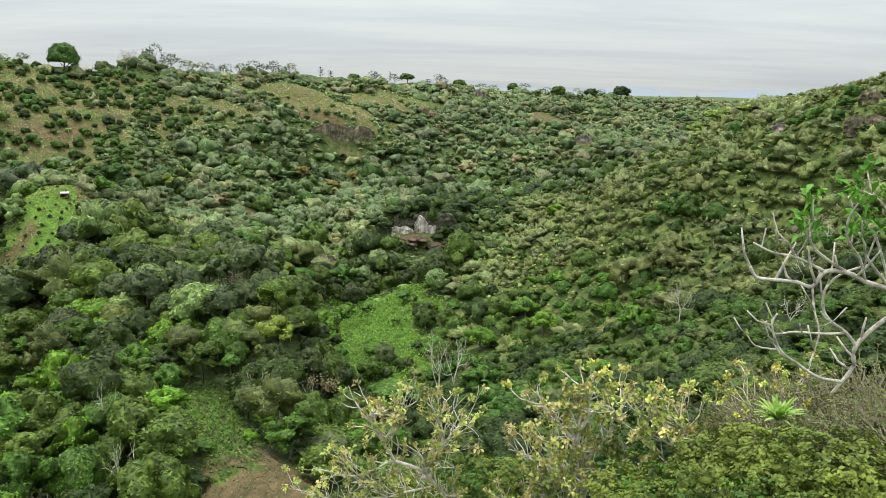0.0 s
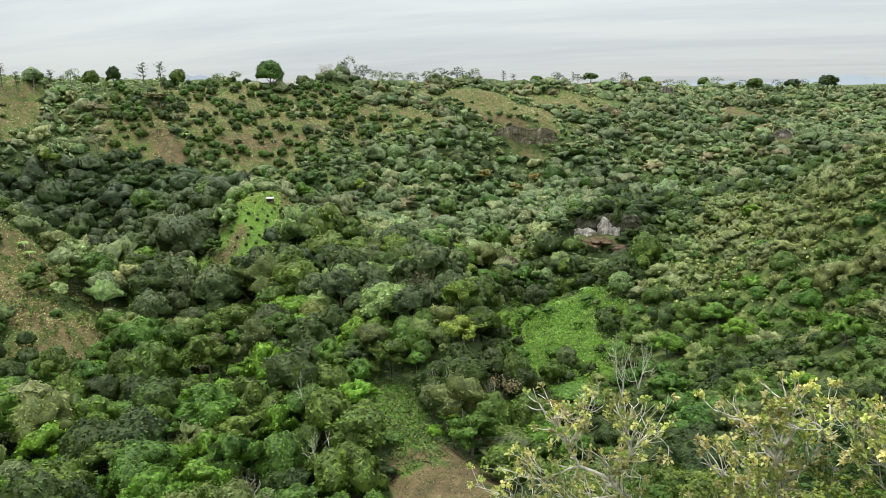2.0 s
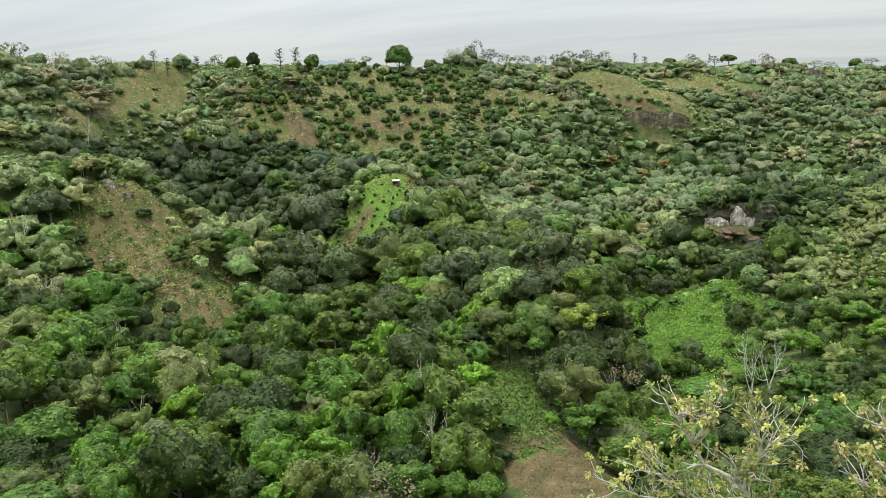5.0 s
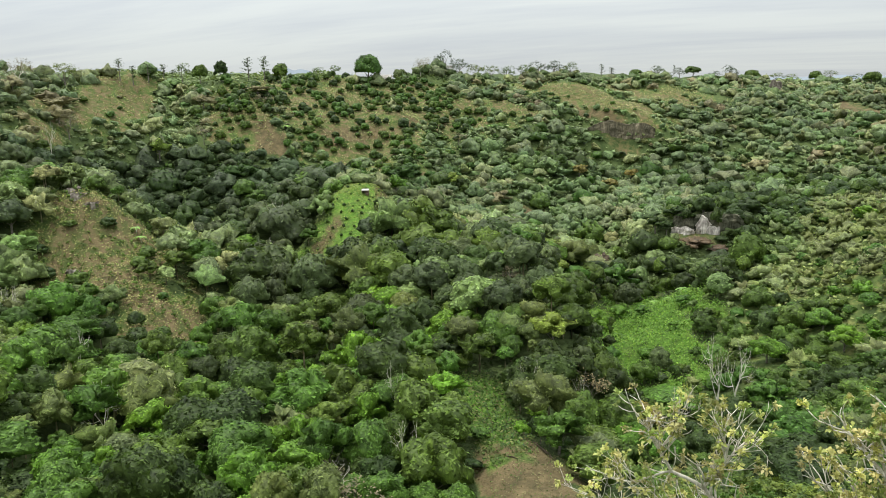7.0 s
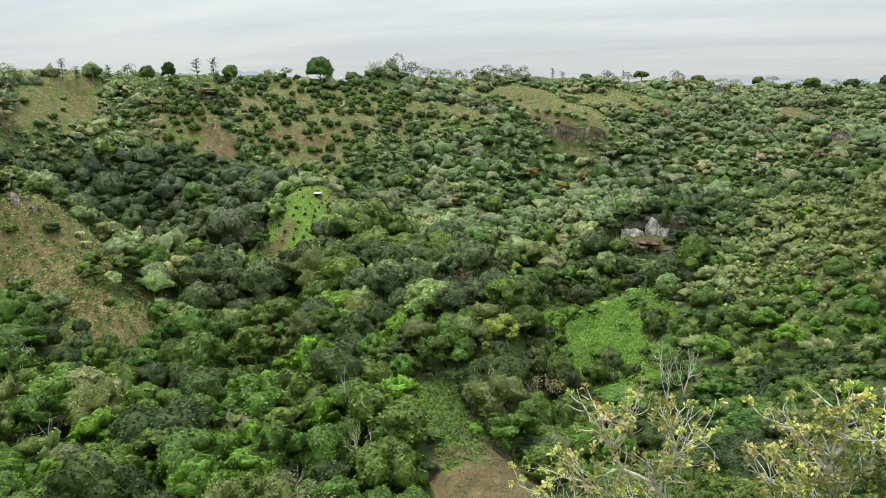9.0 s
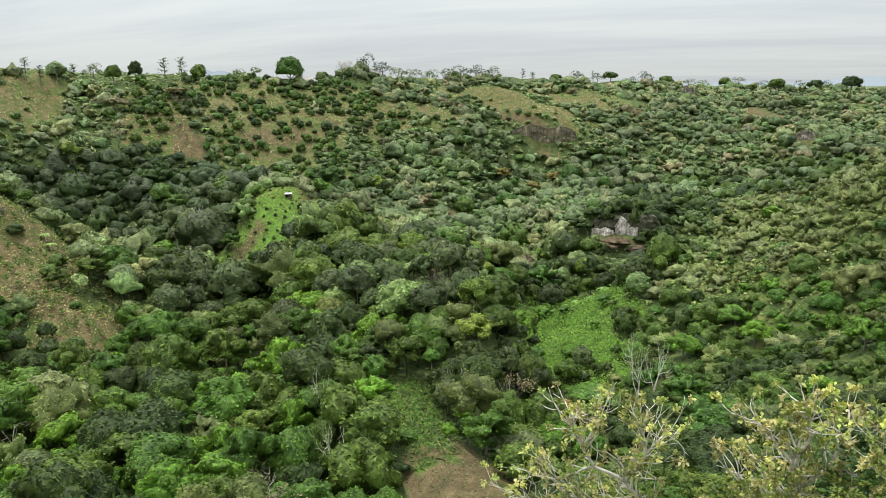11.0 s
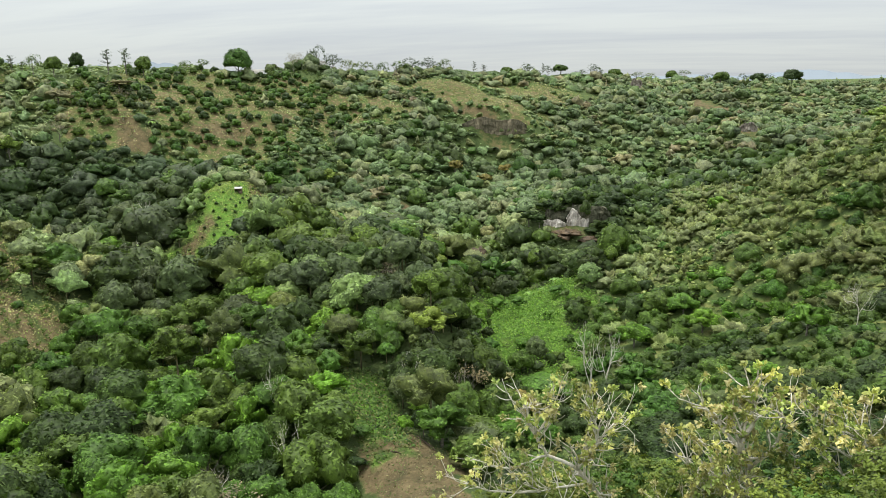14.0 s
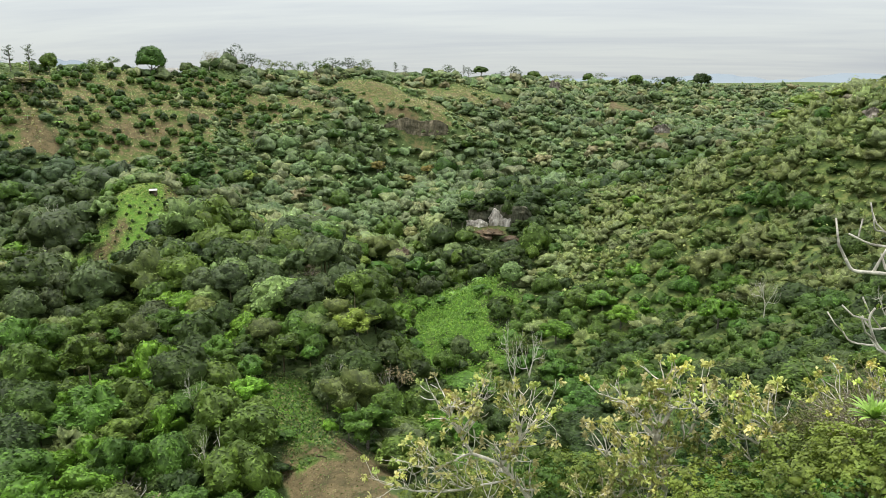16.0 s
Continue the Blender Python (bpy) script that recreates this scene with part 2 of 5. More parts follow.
# open places among the woods: x, y, half-length, half-width, turn in degrees, kind
OPEN = [
    (-182, 342, 64, 36, -42, "orchard"), (-212, 300, 26, 18, -45, "orchard"), (-150, 395, 46, 12, -24, "orchard"),
    (-72, 427, 44, 9, -14, "meadow"), (-190, 294, 14, 6, -38, "soil"), (-168, 322, 13, 7, 40, "soil"), (-150, 352, 9, 6, 60, "soil"),
    (-255, 262, 26, 12, -60, "meadow"), (-214, 335, 22, 9, -40, "meadow"), (-66, 413, 13, 4, -6, "soil"),
    (72, 536, 15, 24, 20, "soil"), (26, 548, 5, 16, 0, "cliff"), (77, 424, 9, 7, 0, "cliff"), (-114, 218, 13, 25, 8, "lawn"), (-118, 236, 9, 9, 0, "lawn"), (-110, 236, 3, 14, 40, "soil"), (-118, 207, 3, 8, -8, "soil"),
    (-139, 140, 24, 17, -28, "field"), (-113, 127, 13, 9, -45, "field"), (-155, 148, 8, 7, 0, "field"), (-120, 129, 9, 4, -42, "soil"), (-133, 132, 6, 3, -30, "soil"),
    (-17, 196, 40, 14, 98, "lawn"), (-23, 92, 14, 8, 120, "soil"), (-35, 112, 15, 5.5, 118, "lawn"),
    (-158, 378, 40, 18, -28, "orchard"), (-222, 318, 22, 22, -40, "orchard"), (-75, 436, 48, 12, -14, "meadow"), (-44, 466, 30, 15, -8, "meadow"), (-112, 397, 22, 8, -12, "meadow"), (-252, 232, 12, 9, -50, "meadow"), (-258, 285, 20, 11, -48, "meadow"), (-238, 214, 10, 7, -50, "meadow"), (-20, 488, 26, 12, 20, "meadow"), (-190, 372, 30, 16, -38, "orchard"),
    (-75, 310, 10, 6, 20, "soil"), (-54, 402, 14, 4.5, -5, "cliff"), (-10, 281, 10, 4, 0, "cliff"),
]


def inside(x, y, spot, grow=1.0):
    """How far inside an open place: 1 at its middle, 0 at its edge, less outside."""
    cx, cy, a1, b1, turn, _ = spot
    c, s = math.cos(radians(turn)), math.sin(radians(turn))
    u, v = (x - cx) * c + (y - cy) * s, -(x - cx) * s + (y - cy) * c
    ragged = 0.15 * np.sin(x * 0.31 + y * 0.17) + 0.13 * np.sin(x * 0.11 - y * 0.43 + 1.0) + 0.12 * np.sin(x * 0.83 + y * 0.61) + 0.10 * np.sin(x * 0.57 - y * 1.07)
    return 1 + ragged - np.sqrt((u / (a1 * grow)) ** 2 + (v / (b1 * grow)) ** 2)


# ---- ground: one sheet to the horizon ----
angles = np.radians(np.concatenate([np.arange(-62, 36, 0.42), np.arange(36, 298, 4.0)]))
rings = np.concatenate([[0.6], np.arange(2, 60, 2.5), np.arange(60, 200, 3.0), np.arange(200, 480, 4.2), np.geomspace(482, 4900, 46)])
gr, ga = np.meshgrid(rings, angles, indexing="ij")
gx, gy = gr * np.sin(ga), gr * np.cos(ga)
gz = land(gx, gy)
nr, na = gr.shape
gv = np.concatenate([np.stack([gx, gy, gz], -1).reshape(-1, 3), [[0, 0, float(land(0.0, 0.0))]]])
gf = [(i * na + j, i * na + (j + 1) % na, (i + 1) * na + (j + 1) % na, (i + 1) * na + j) for i in range(nr - 1) for j in range(na)]
gf += [(nr * na, (j + 1) % na, j) for j in range(na)]
mesh = bpy.data.meshes.new("ground")
mesh.from_pydata(gv.tolist(), [], [f[::-1] for f in gf])
cover = np.zeros((len(gv), 4), np.float32)
cover[:, 3] = 1
for spot in OPEN:
    k = np.clip(inside(gv[:, 0], gv[:, 1], spot, 1.15) * 3.5, 0, 1)
    g, l, s = {"orchard": (1, 0.05, 0.52), "meadow": (1, 0.0, 0.55), "field": (1, 0.05, 0.6), "lawn": (1, 0.6, 0), "soil": (0.8, 0, 0.85), "cliff": (0.5, 0, 0.5)}[spot[5]]
    for ch, v in enumerate((g, l, s)):
        cover[:, ch] = cover[:, ch] * (1 - k) + v * k
far_off = np.clip((np.hypot(gv[:, 0], gv[:, 1]) - 900) / 300, 0, 1)
cover[:, 0] = np.maximum(cover[:, 0], far_off * 0.15)
on_dry = (gv[:, 0] > 0.22 * gv[:, 1] - 40) & (gv[:, 0] > 4) & (np.hypot(gv[:, 0], gv[:, 1]) > 110)
cover[on_dry, 0] = np.maximum(cover[on_dry, 0], 0.5)
mesh.attributes.new("cover", "FLOAT_COLOR", "POINT").data.foreach_set("color", cover.ravel())
mesh.materials.append(GROUND)
for p in mesh.polygons:
    p.use_smooth = True
tagged(new("ground", mesh), "grassy and wooded valley ground with patches of bare soil", "ground", kind="structure")


# ---- foliage built from many small leaf blades over lobes ----
bm = bmesh.new()
bmesh.ops.create_icosphere(bm, subdivisions=1, radius=1)
ICO_V = np.array([v.co[:] for v in bm.verts])
ICO_F = np.array([[v.index for v in f.verts] for f in bm.faces])
bm.free()

def unit(v):
    return v / np.maximum(np.linalg.norm(v, axis=-1, keepdims=True), 1e-9)


def blades(rs, centres, outward, size, droop=0.75, narrow=0.55):
    """One rhombic blade per centre, roughly facing outward."""
    n = len(centres)
    nor = unit(outward + rs.normal(0, 0.4, (n, 3)) + [0, 0, droop])
    side = unit(np.cross(nor, rs.normal(0, 1, (n, 3))))
    along = np.cross(nor, side)
    s = size * rs.uniform(0.6, 1.4, (n, 1))
    v = np.stack([centres - along * s, centres + side * s * narrow + nor * s * 0.12, centres + along * s, centres - side * s * narrow + nor * s * 0.12], 1)
    return v.reshape(-1, 3)


def crown(rs, width, height, lobes, leaves, size, flat=0.75, core=0.78, spread_out=0.72, clump=7):
    """Vertices and faces of a leafy crown whose base is at z = 0: lobes round a dome, each a shell of clumped leaf blades about a dark core."""
    az = rs.uniform(0, 6.283, lobes) + np.arange(lobes) * 2.4
    rr = np.sqrt((np.arange(lobes) + 0.5) / lobes)
    lr = width * rs.uniform(0.12, 0.27, lobes) * (1.12 - 0.3 * rr) * (1.0 if lobes > 6 else 1.2)
    cx, cy = np.cos(az) * rr * width * 0.5 * spread_out, np.sin(az) * rr * width * 0.5 * spread_out
    cz = height * (0.22 + 0.52 * np.sqrt(np.clip(1 - rr ** 2, 0, 1)) + rs.uniform(-0.2, 0.17, lobes))
    long_, turn_ = rs.uniform(0.85, 1.3), rs.uniform(0, 3.14)
    cx, cy = cx * math.cos(turn_) * long_ - cy * math.sin(turn_) / long_, cx * math.sin(turn_) * long_ + cy * math.cos(turn_) / long_
    c = np.stack([cx, cy, cz], 1)
    squash = np.array([1, 1, flat])
    tufts = max(4, leaves // clump)
    many = tufts * 3
    pick = rs.choice(lobes, many, p=lr ** 2 / (lr ** 2).sum())
    d = unit(rs.normal(0, 1, (many, 3)) + [0, 0, 0.5])
    pts = c[pick] + d * lr[pick][:, None] * rs.uniform(0.78, 1.3, (many, 1)) * squash
    buried = (((pts[:, None] - c[None]) / (lr[None, :, None] * squash)) ** 2).sum(-1).min(1) < 0.6
    good = np.nonzero(~buried & (d[:, 2] > -0.45))[0][:tufts]
    pts, d = np.repeat(pts[good], clump, axis=0), np.repeat(d[good], clump, axis=0)
    pts = pts + rs.normal(0, size * 1.15, pts.shape) * [1, 1, 0.7]
    v = blades(rs, pts, d, size)
    f4 = np.arange(len(v)).reshape(-1, 4)

    def domed(p, q):
        return unit(0.4 * unit((p - [0, 0, 0.2 * height]) / [width / 2, width / 2, height * 0.7]) + 0.6 * q)

    nrm = np.repeat(domed(pts, d + rs.normal(0, 0.35, d.shape)), 4, axis=0)
    if not core:
        return v, f4, np.zeros((0, 3), int), nrm
    ball, faces, lo, hi = ICO_V, ICO_F, 0.7, 1.2
    cv = (c[:, None, :] + ball[None] * (lr[:, None, None] * core) * squash * rs.uniform(lo, hi, (lobes, len(ball), 1))).reshape(-1, 3)
    f3 = (faces[None] + (np.arange(lobes) * len(ball))[:, None, None]).reshape(-1, 3) + len(v)
    return np.concatenate([v, cv]), f4, f3, np.concatenate([nrm, domed(cv, np.tile(ball, (lobes, 1)))])


# how crowns grow: bosses, how far out they sit, their size, squash, leaf narrowness, where the crown begins, how wide its heart is, raggedness
HABITS = {
    "dome": (17, (0.62, 0.76), (0.14, 0.20), 0.85, 0.62, 0.0, 0.60, 0.035),
    "pads": (14, (0.50, 0.98), (0.12, 0.20), 0.60, 0.62, 0.08, 0.34, 0.05),
    "feather": (12, (0.45, 0.95), (0.11, 0.22), 0.95, 0.36, 0.03, 0.42, 0.13),
    "brush": (10, (0.40, 0.95), (0.09, 0.18), 0.95, 0.38, 0.0, 0.30, 0.15),
    "flat": (13, (0.55, 1.0), (0.13, 0.20), 0.42, 0.58, 0.40, 0.32, 0.05),
}


def leaflets(rs, centres, outward, size, narrow):
    """One pointed leaf bunch per centre, a triangle lying roughly across the way out."""
    n = len(centres)
    nor = unit(outward + rs.normal(0, 0.45, (n, 3)) + [0, 0, 0.35])
    side = unit(np.cross(nor, rs.normal(0, 1, (n, 3))))
    along = np.cross(nor, side)
    s = size * rs.uniform(0.65, 1.35, (n, 1))
    return np.stack([centres - along * s * 0.8 - side * s * narrow, centres - along * s * 0.8 + side * s * narrow, centres + along * s], 1).reshape(-1, 3)


def ball(steps):
    """A unit ball's upper part as points and triangles."""
    bm = bmesh.new()
    bmesh.ops.create_icosphere(bm, subdivisions=steps, radius=1)
    v = np.array([p.co[:] for p in bm.verts])
    f = np.array([[p.index for p in t_.verts] for t_ in bm.faces])
    bm.free()
    return v, f[v[f][:, :, 2].mean(1) > -0.42]


BALLS = {steps: ball(steps) for steps in (2, 3, 4)}


def shell(rs, habit, steps, fringe, size):
    """A crown one metre wide and high, its base at z = 0: leaf bunches lying over uneven bosses, loose ones standing out. Gives vertices, quads, triangles, normals, and a lightness for each vertex."""
    count, away, big, flat, narrow, low, heart, ragged = HABITS[habit]
    count = count + rs.randint(-3, 4)
    k = np.arange(count)
    zc = np.clip(1 - (k + 0.5) / count * (1.25 if habit != "flat" else 0.7) + rs.uniform(-0.14, 0.14, count), -0.3, 1)
    ring = np.sqrt(1 - zc ** 2)
    az = k * 2.4 + rs.uniform(0, 6.283) + rs.uniform(-0.5, 0.5, count)
    out_ = rs.uniform(*away, count) * 0.5
    long_, lean = rs.uniform(0.85, 1.18), rs.uniform(-0.12, 0.12, 2)
    mid = low + (1 - low) * 0.40
    c = np.stack([np.cos(az) * ring * out_ * long_, np.sin(az) * ring * out_ / long_, (1 - mid) * 0.75 * zc * rs.uniform(0.75, 1.12, count)], 1)
    c[:, :2] += c[:, 2:] * lean
    lr = rs.uniform(*big, count)
    stretch_ = np.array([1, 1, 1 / flat])
    u, f = BALLS[steps]
    u = unit(u + rs.normal(0, 0.35 / 2 ** steps, u.shape))
    uu, cc = u * stretch_, c * stretch_
    aa = (uu ** 2).sum(-1)[:, None]
    bb = uu @ cc.T
    disc = bb ** 2 - aa * ((cc ** 2).sum(-1) - lr ** 2)[None]
    reach = np.where(disc > 0, (bb + np.sqrt(np.maximum(disc, 0))) / aa, 0)
    which = reach.argmax(1)
    far_ = np.maximum(reach.max(1), 0.5 * heart * np.where(u[:, 2] < 0, 0.8, 1.0)) * (1 + rs.normal(0, ragged, len(u)))
    p = u * far_[:, None]
    tri = p[f]
    nor = unit(np.cross(tri[:, 1] - tri[:, 0], tri[:, 2] - tri[:, 0]))
    radial = unit(unit(tri.mean(1) - 0.9 * c[which[f[:, 0]]]) + 0.3 * unit(tri.mean(1)))
    swell = unit(unit(p - 0.9 * c[which]) + 0.3 * unit(p))
    nrm = swell[f].reshape(-1, 3)
    # bosses toned darker than the bunches, standing in for shade inside the crown
    boss_shade = rs.uniform(0.62, 0.86, count)
    light = np.repeat(boss_shade[which[f[:, 0]]], 3)
    area = np.linalg.norm(np.cross(tri[:, 1] - tri[:, 0], tri[:, 2] - tri[:, 0]), axis=-1) * (1.15 + nor[:, 2])
    pick = rs.choice(len(f), fringe, p=area / area.sum())
    mix_ = rs.dirichlet((1, 1, 1), fringe)[:, :, None]
    pts = (tri[pick] * mix_).sum(1) * rs.uniform(0.98, 1.2 if habit in ("feather", "brush") else 1.09, (fringe, 1))
    lv = leaflets(rs, pts, radial[pick], size, narrow)
    ln = np.repeat(unit(radial[pick] + rs.normal(0, 0.42, (fringe, 3))), 3, axis=0)
    v = np.concatenate([tri.reshape(-1, 3), lv]) + [0, 0, mid]
    return v, np.zeros((0, 4), int), np.arange(len(v)).reshape(-1, 3), np.concatenate([nrm, ln]), np.concatenate([light, np.repeat(rs.uniform(0.72, 1.34, fringe), 3)])


HABIT_OF = {
    "deep": ("dome", "dome", "dome"), "dark": ("dome", "dome", "pads"), "mid": ("dome", "dome", "pads"), "fresh": ("pads", "dome", "dome"), "bright": ("pads", "pads", "dome"),
    "green": ("pads", "dome", "dome"), "lime": ("pads", "dome", "pads"), "olive": ("feather", "dome", "feather"), "grey": ("feather", "feather", "dome"),
    "brown": ("feather", "feather", "feather"), "rust": ("flat", "pads", "pads"), "sage": ("feather", "feather", "dome"), "sea": ("dome", "feather", "pads"), "pale": ("feather", "pads", "feather"),
    "hill": ("dome", "pads", "feather"), "scrub": ("brush", "brush", "feather"), "thorn": ("brush", "feather", "brush"), "russet": ("feather", "pads", "feather"), "tan": ("feather", "feather", "pads"),
}
SHELLS = {}


def shell_of(habit, steps, fringe, size, k):
    key = (habit, steps, fringe, k)
    if key not in SHELLS:
        SHELLS[key] = shell(np.random.RandomState(sum(map(ord, habit)) + k * 13 + steps), habit, steps, fringe, size)
    return SHELLS[key]


def leaf_mesh(name, verts, quads, tris, tint, normals=None):
    """Leaf blades as a mesh; with normals they take the light as the rounded crown does."""
    me = bpy.data.meshes.new(name)
    nq, nt = len(quads), len(tris)
    me.vertices.add(len(verts))
    me.vertices.foreach_set("co", np.asarray(verts, np.float32).ravel())
    me.loops.add(nq * 4 + nt * 3)
    me.loops.foreach_set("vertex_index", np.concatenate([np.asarray(quads).ravel(), np.asarray(tris).ravel()]).astype(np.int32))
    me.polygons.add(nq + nt)
    me.polygons.foreach_set("loop_start", np.concatenate([np.arange(nq) * 4, nq * 4 + np.arange(nt) * 3]).astype(np.int32))
    tint = np.asarray(tint, np.float32)
    if tint.ndim == 1:
        tint = np.tile(tint, (len(verts), 1))
    rgba = np.ones((len(verts), 4), np.float32)
    rgba[:, :3] = tint
    me.attributes.new("tint", "FLOAT_COLOR", "POINT").data.foreach_set("color", rgba.ravel())
    me.materials.append(LEAF)
    me.update(calc_edges=True)
    if normals is not None:
        me.polygons.foreach_set("use_smooth", np.ones(nq + nt, bool))
        me.normals_split_custom_set_from_vertices(np.asarray(normals, np.float32))
    return me


def tube(bm, points, radii, sides=7):
    """A tapered limb along points."""
    rings_ = []
    for i, p in enumerate(points):
        p = Vector(p)
        d = (Vector(points[min(i + 1, len(points) - 1)]) - Vector(points[max(i - 1, 0)])).normalized()
        q = d.to_track_quat("Z", "Y").to_matrix()
        rings_.append([bm.verts.new(p + q @ Vector((math.cos(6.283 * k / sides), math.sin(6.283 * k / sides), 0)) * radii[i]) for k in range(sides)])
    for a_, b_ in zip(rings_, rings_[1:]):
        for k in range(sides):
            bm.faces.new((a_[k], a_[(k + 1) % sides], b_[(k + 1) % sides], b_[k]))
    bm.faces.new(rings_[-1])
    bm.faces.new(rings_[0][::-1])


def part(name, bm, mat, parent, label="", smooth=True):
    me = bpy.data.meshes.new(name)
    bm.normal_update()
    bm.to_mesh(me)
    bm.free()
    me.materials.append(mat)
    if smooth:
        for p in me.polygons:
            p.use_smooth = True
    return attach(name, me, parent, label)


def attach(name, me, parent, label=""):
    ob = new(name, me)
    ob.parent = parent
    return tagged(ob, label)

# ---- woods ----
TINTS = {  # base colours of foliage; the hillside greens are paled and blued for haze
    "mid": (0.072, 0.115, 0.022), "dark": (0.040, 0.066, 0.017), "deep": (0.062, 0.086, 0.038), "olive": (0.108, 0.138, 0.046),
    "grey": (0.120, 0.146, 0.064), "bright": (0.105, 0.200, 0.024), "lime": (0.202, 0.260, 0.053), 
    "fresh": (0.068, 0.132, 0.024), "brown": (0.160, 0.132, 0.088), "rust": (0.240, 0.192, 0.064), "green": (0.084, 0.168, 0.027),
    # first four here: distance haze mixed into the colour
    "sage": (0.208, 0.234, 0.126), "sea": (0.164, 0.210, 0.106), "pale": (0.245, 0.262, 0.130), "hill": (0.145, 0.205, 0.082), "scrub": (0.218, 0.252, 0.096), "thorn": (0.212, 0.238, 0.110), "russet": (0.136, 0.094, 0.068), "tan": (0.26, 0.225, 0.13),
}


def on_scrub(x, y):
    """The steep dry slope across the creek from the woods."""
    return x > 0.22 * y - 40 and y < 345 and x > -6


def mixture(x, y):
    """What grows at a place: tints from dark to light with their shares, crown width, height and spacing."""
    if -230 < x < -125 and 178 < y < 292 and x < -0.35 * y - 50 and y < 252 + 1.31 * (x + 224):
        return (("deep", 0.62), ("dark", 0.33), ("mid", 0.05)), 10.4, 7.5, 7.0
    if on_scrub(x, y):
        # foot of the slope: tints darkened for the shadow behind the foreground trees
        if math.hypot(x, y) < 140:
            return (("dark", 0.38), ("mid", 0.36), ("olive", 0.12), ("fresh", 0.14)), 4.6, 4.0, 3.7
        if y < 190 and x < 0.3 * y:
            return (("dark", 0.14), ("mid", 0.30), ("fresh", 0.26), ("scrub", 0.16), ("thorn", 0.06), ("bright", 0.08)), 5.4, 4.4, 4.4
        k = 0.72 if x > 92 else 1.0
        return (("mid", 0.06), ("scrub", 0.54), ("thorn", 0.34), ("fresh", 0.06)), 4.6 * k, 3.4 * k, 3.0
    # creek hollow: darker trees, with the hollow's shade also in the tints
    if abs(x + 18) < 14 and 112 < y < 168:
        return (("dark", 0.45), ("deep", 0.20), ("mid", 0.35)), 6.0, 5.0, 4.6
    if -40 < x < 12 and 218 < y < 280:
        return (("dark", 0.5), ("mid", 0.3), ("hill", 0.2)), 7.5, 6.5, 6.4
    if -112 < x < -24 and 142 < y < 240:
        return (("deep", 0.30), ("dark", 0.14), ("mid", 0.26), ("hill", 0.10), ("olive", 0.12), ("bright", 0.08)), 9.0, 7.0, 6.4
    if np.hypot(x, y) < 170:
        return (("dark", 0.22), ("mid", 0.24), ("fresh", 0.26), ("olive", 0.09), ("grey", 0.03), ("bright", 0.16)), 6.4, 7.0, 4.7
    # hillside zones draw on the tints that hold distance haze
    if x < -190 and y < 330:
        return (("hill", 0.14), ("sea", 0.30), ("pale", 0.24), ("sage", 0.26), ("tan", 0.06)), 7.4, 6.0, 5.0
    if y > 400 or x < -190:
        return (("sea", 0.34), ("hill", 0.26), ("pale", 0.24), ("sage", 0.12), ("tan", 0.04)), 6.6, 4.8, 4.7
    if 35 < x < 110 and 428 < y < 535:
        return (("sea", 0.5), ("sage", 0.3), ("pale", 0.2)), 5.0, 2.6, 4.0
    # behind the spur crest: dark tints also carry the valley bottom's shade
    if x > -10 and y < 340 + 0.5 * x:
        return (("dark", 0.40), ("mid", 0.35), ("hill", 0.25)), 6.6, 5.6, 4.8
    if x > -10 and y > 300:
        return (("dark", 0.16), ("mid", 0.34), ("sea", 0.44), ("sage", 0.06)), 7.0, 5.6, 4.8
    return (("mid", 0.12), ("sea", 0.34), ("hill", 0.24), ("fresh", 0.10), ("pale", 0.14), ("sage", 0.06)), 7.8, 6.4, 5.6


# trees that stand out: x, y, crown width, height
BRIGHT = [(-160, 225, 9, 8), (-175, 226, 9, 8), (-100, 77, 6, 7), (-74, 63, 7, 8), (-52, 79, 8, 7), (-87, 126, 8, 8), (-63, 121, 9, 11), (-50, 98, 6, 10),
          (-49, 64, 5, 5), (-63, 74, 4, 5), (-13, 120, 7, 7), (-118, 86, 6, 6), (-72, 155, 7, 7), (34, 221, 6, 5), (34, 126, 6, 5), (23, 161, 7, 5), (9, 158, 7, 6), (26, 115, 6, 5)]
GREEN = [(-31, 238, 12, 10), (-9, 152, 12, 5), (-20, 148, 6, 4), (20, 170, 7, 5), (8, 127, 7, 6), (-55, 205, 8, 7), (-40, 215, 8, 7), (-44, 250, 7, 6), (-112, 250, 9, 8), (-27, 212, 6, 4), (-20, 206, 5, 3), (-9, 200, 5, 3), (-25, 190, 5, 3), (-10, 186, 4, 2.5), (-24, 172, 5, 3), (-16, 176, 4, 2.2)]
LIME = [(-54, 225, 12, 8), (-62, 221, 8, 7), (-46, 214, 8, 6), (-30, 138, 8, 7), (80, 224, 9, 4), (75, 226, 7, 3.6), (-220, 255, 9, 10), (84, 212, 7, 3.6), (48, 256, 7, 5), (-108, 300, 8, 7)]
DENSE = [(-15, 96, 8, 6), (-37, 97, 10, 9), (-43, 101, 9, 9), (-40, 92, 7, 6)]
OVER_CAVE = [(-20, 283, 6, 6), (-13, 285.5, 5, 8), (-3, 285, 5, 9), (5, 282, 6, 6), (-17, 289, 9, 7), (-8, 291, 9, 8), (2, 290, 9, 7), (-24, 284, 8, 7), (7, 284, 8, 6), (-1, 280, 5, 3)]
DOMES = [(-160, 132, 10, 9), (-100, 188, 9, 6), (-94, 215, 10, 8), (-88, 176, 9, 7), (-100, 205, 10, 8), (-80, 200, 9, 8), (-84, 190, 9, 7), (-98, 225, 10, 8), (-150, 205, 9, 7)]
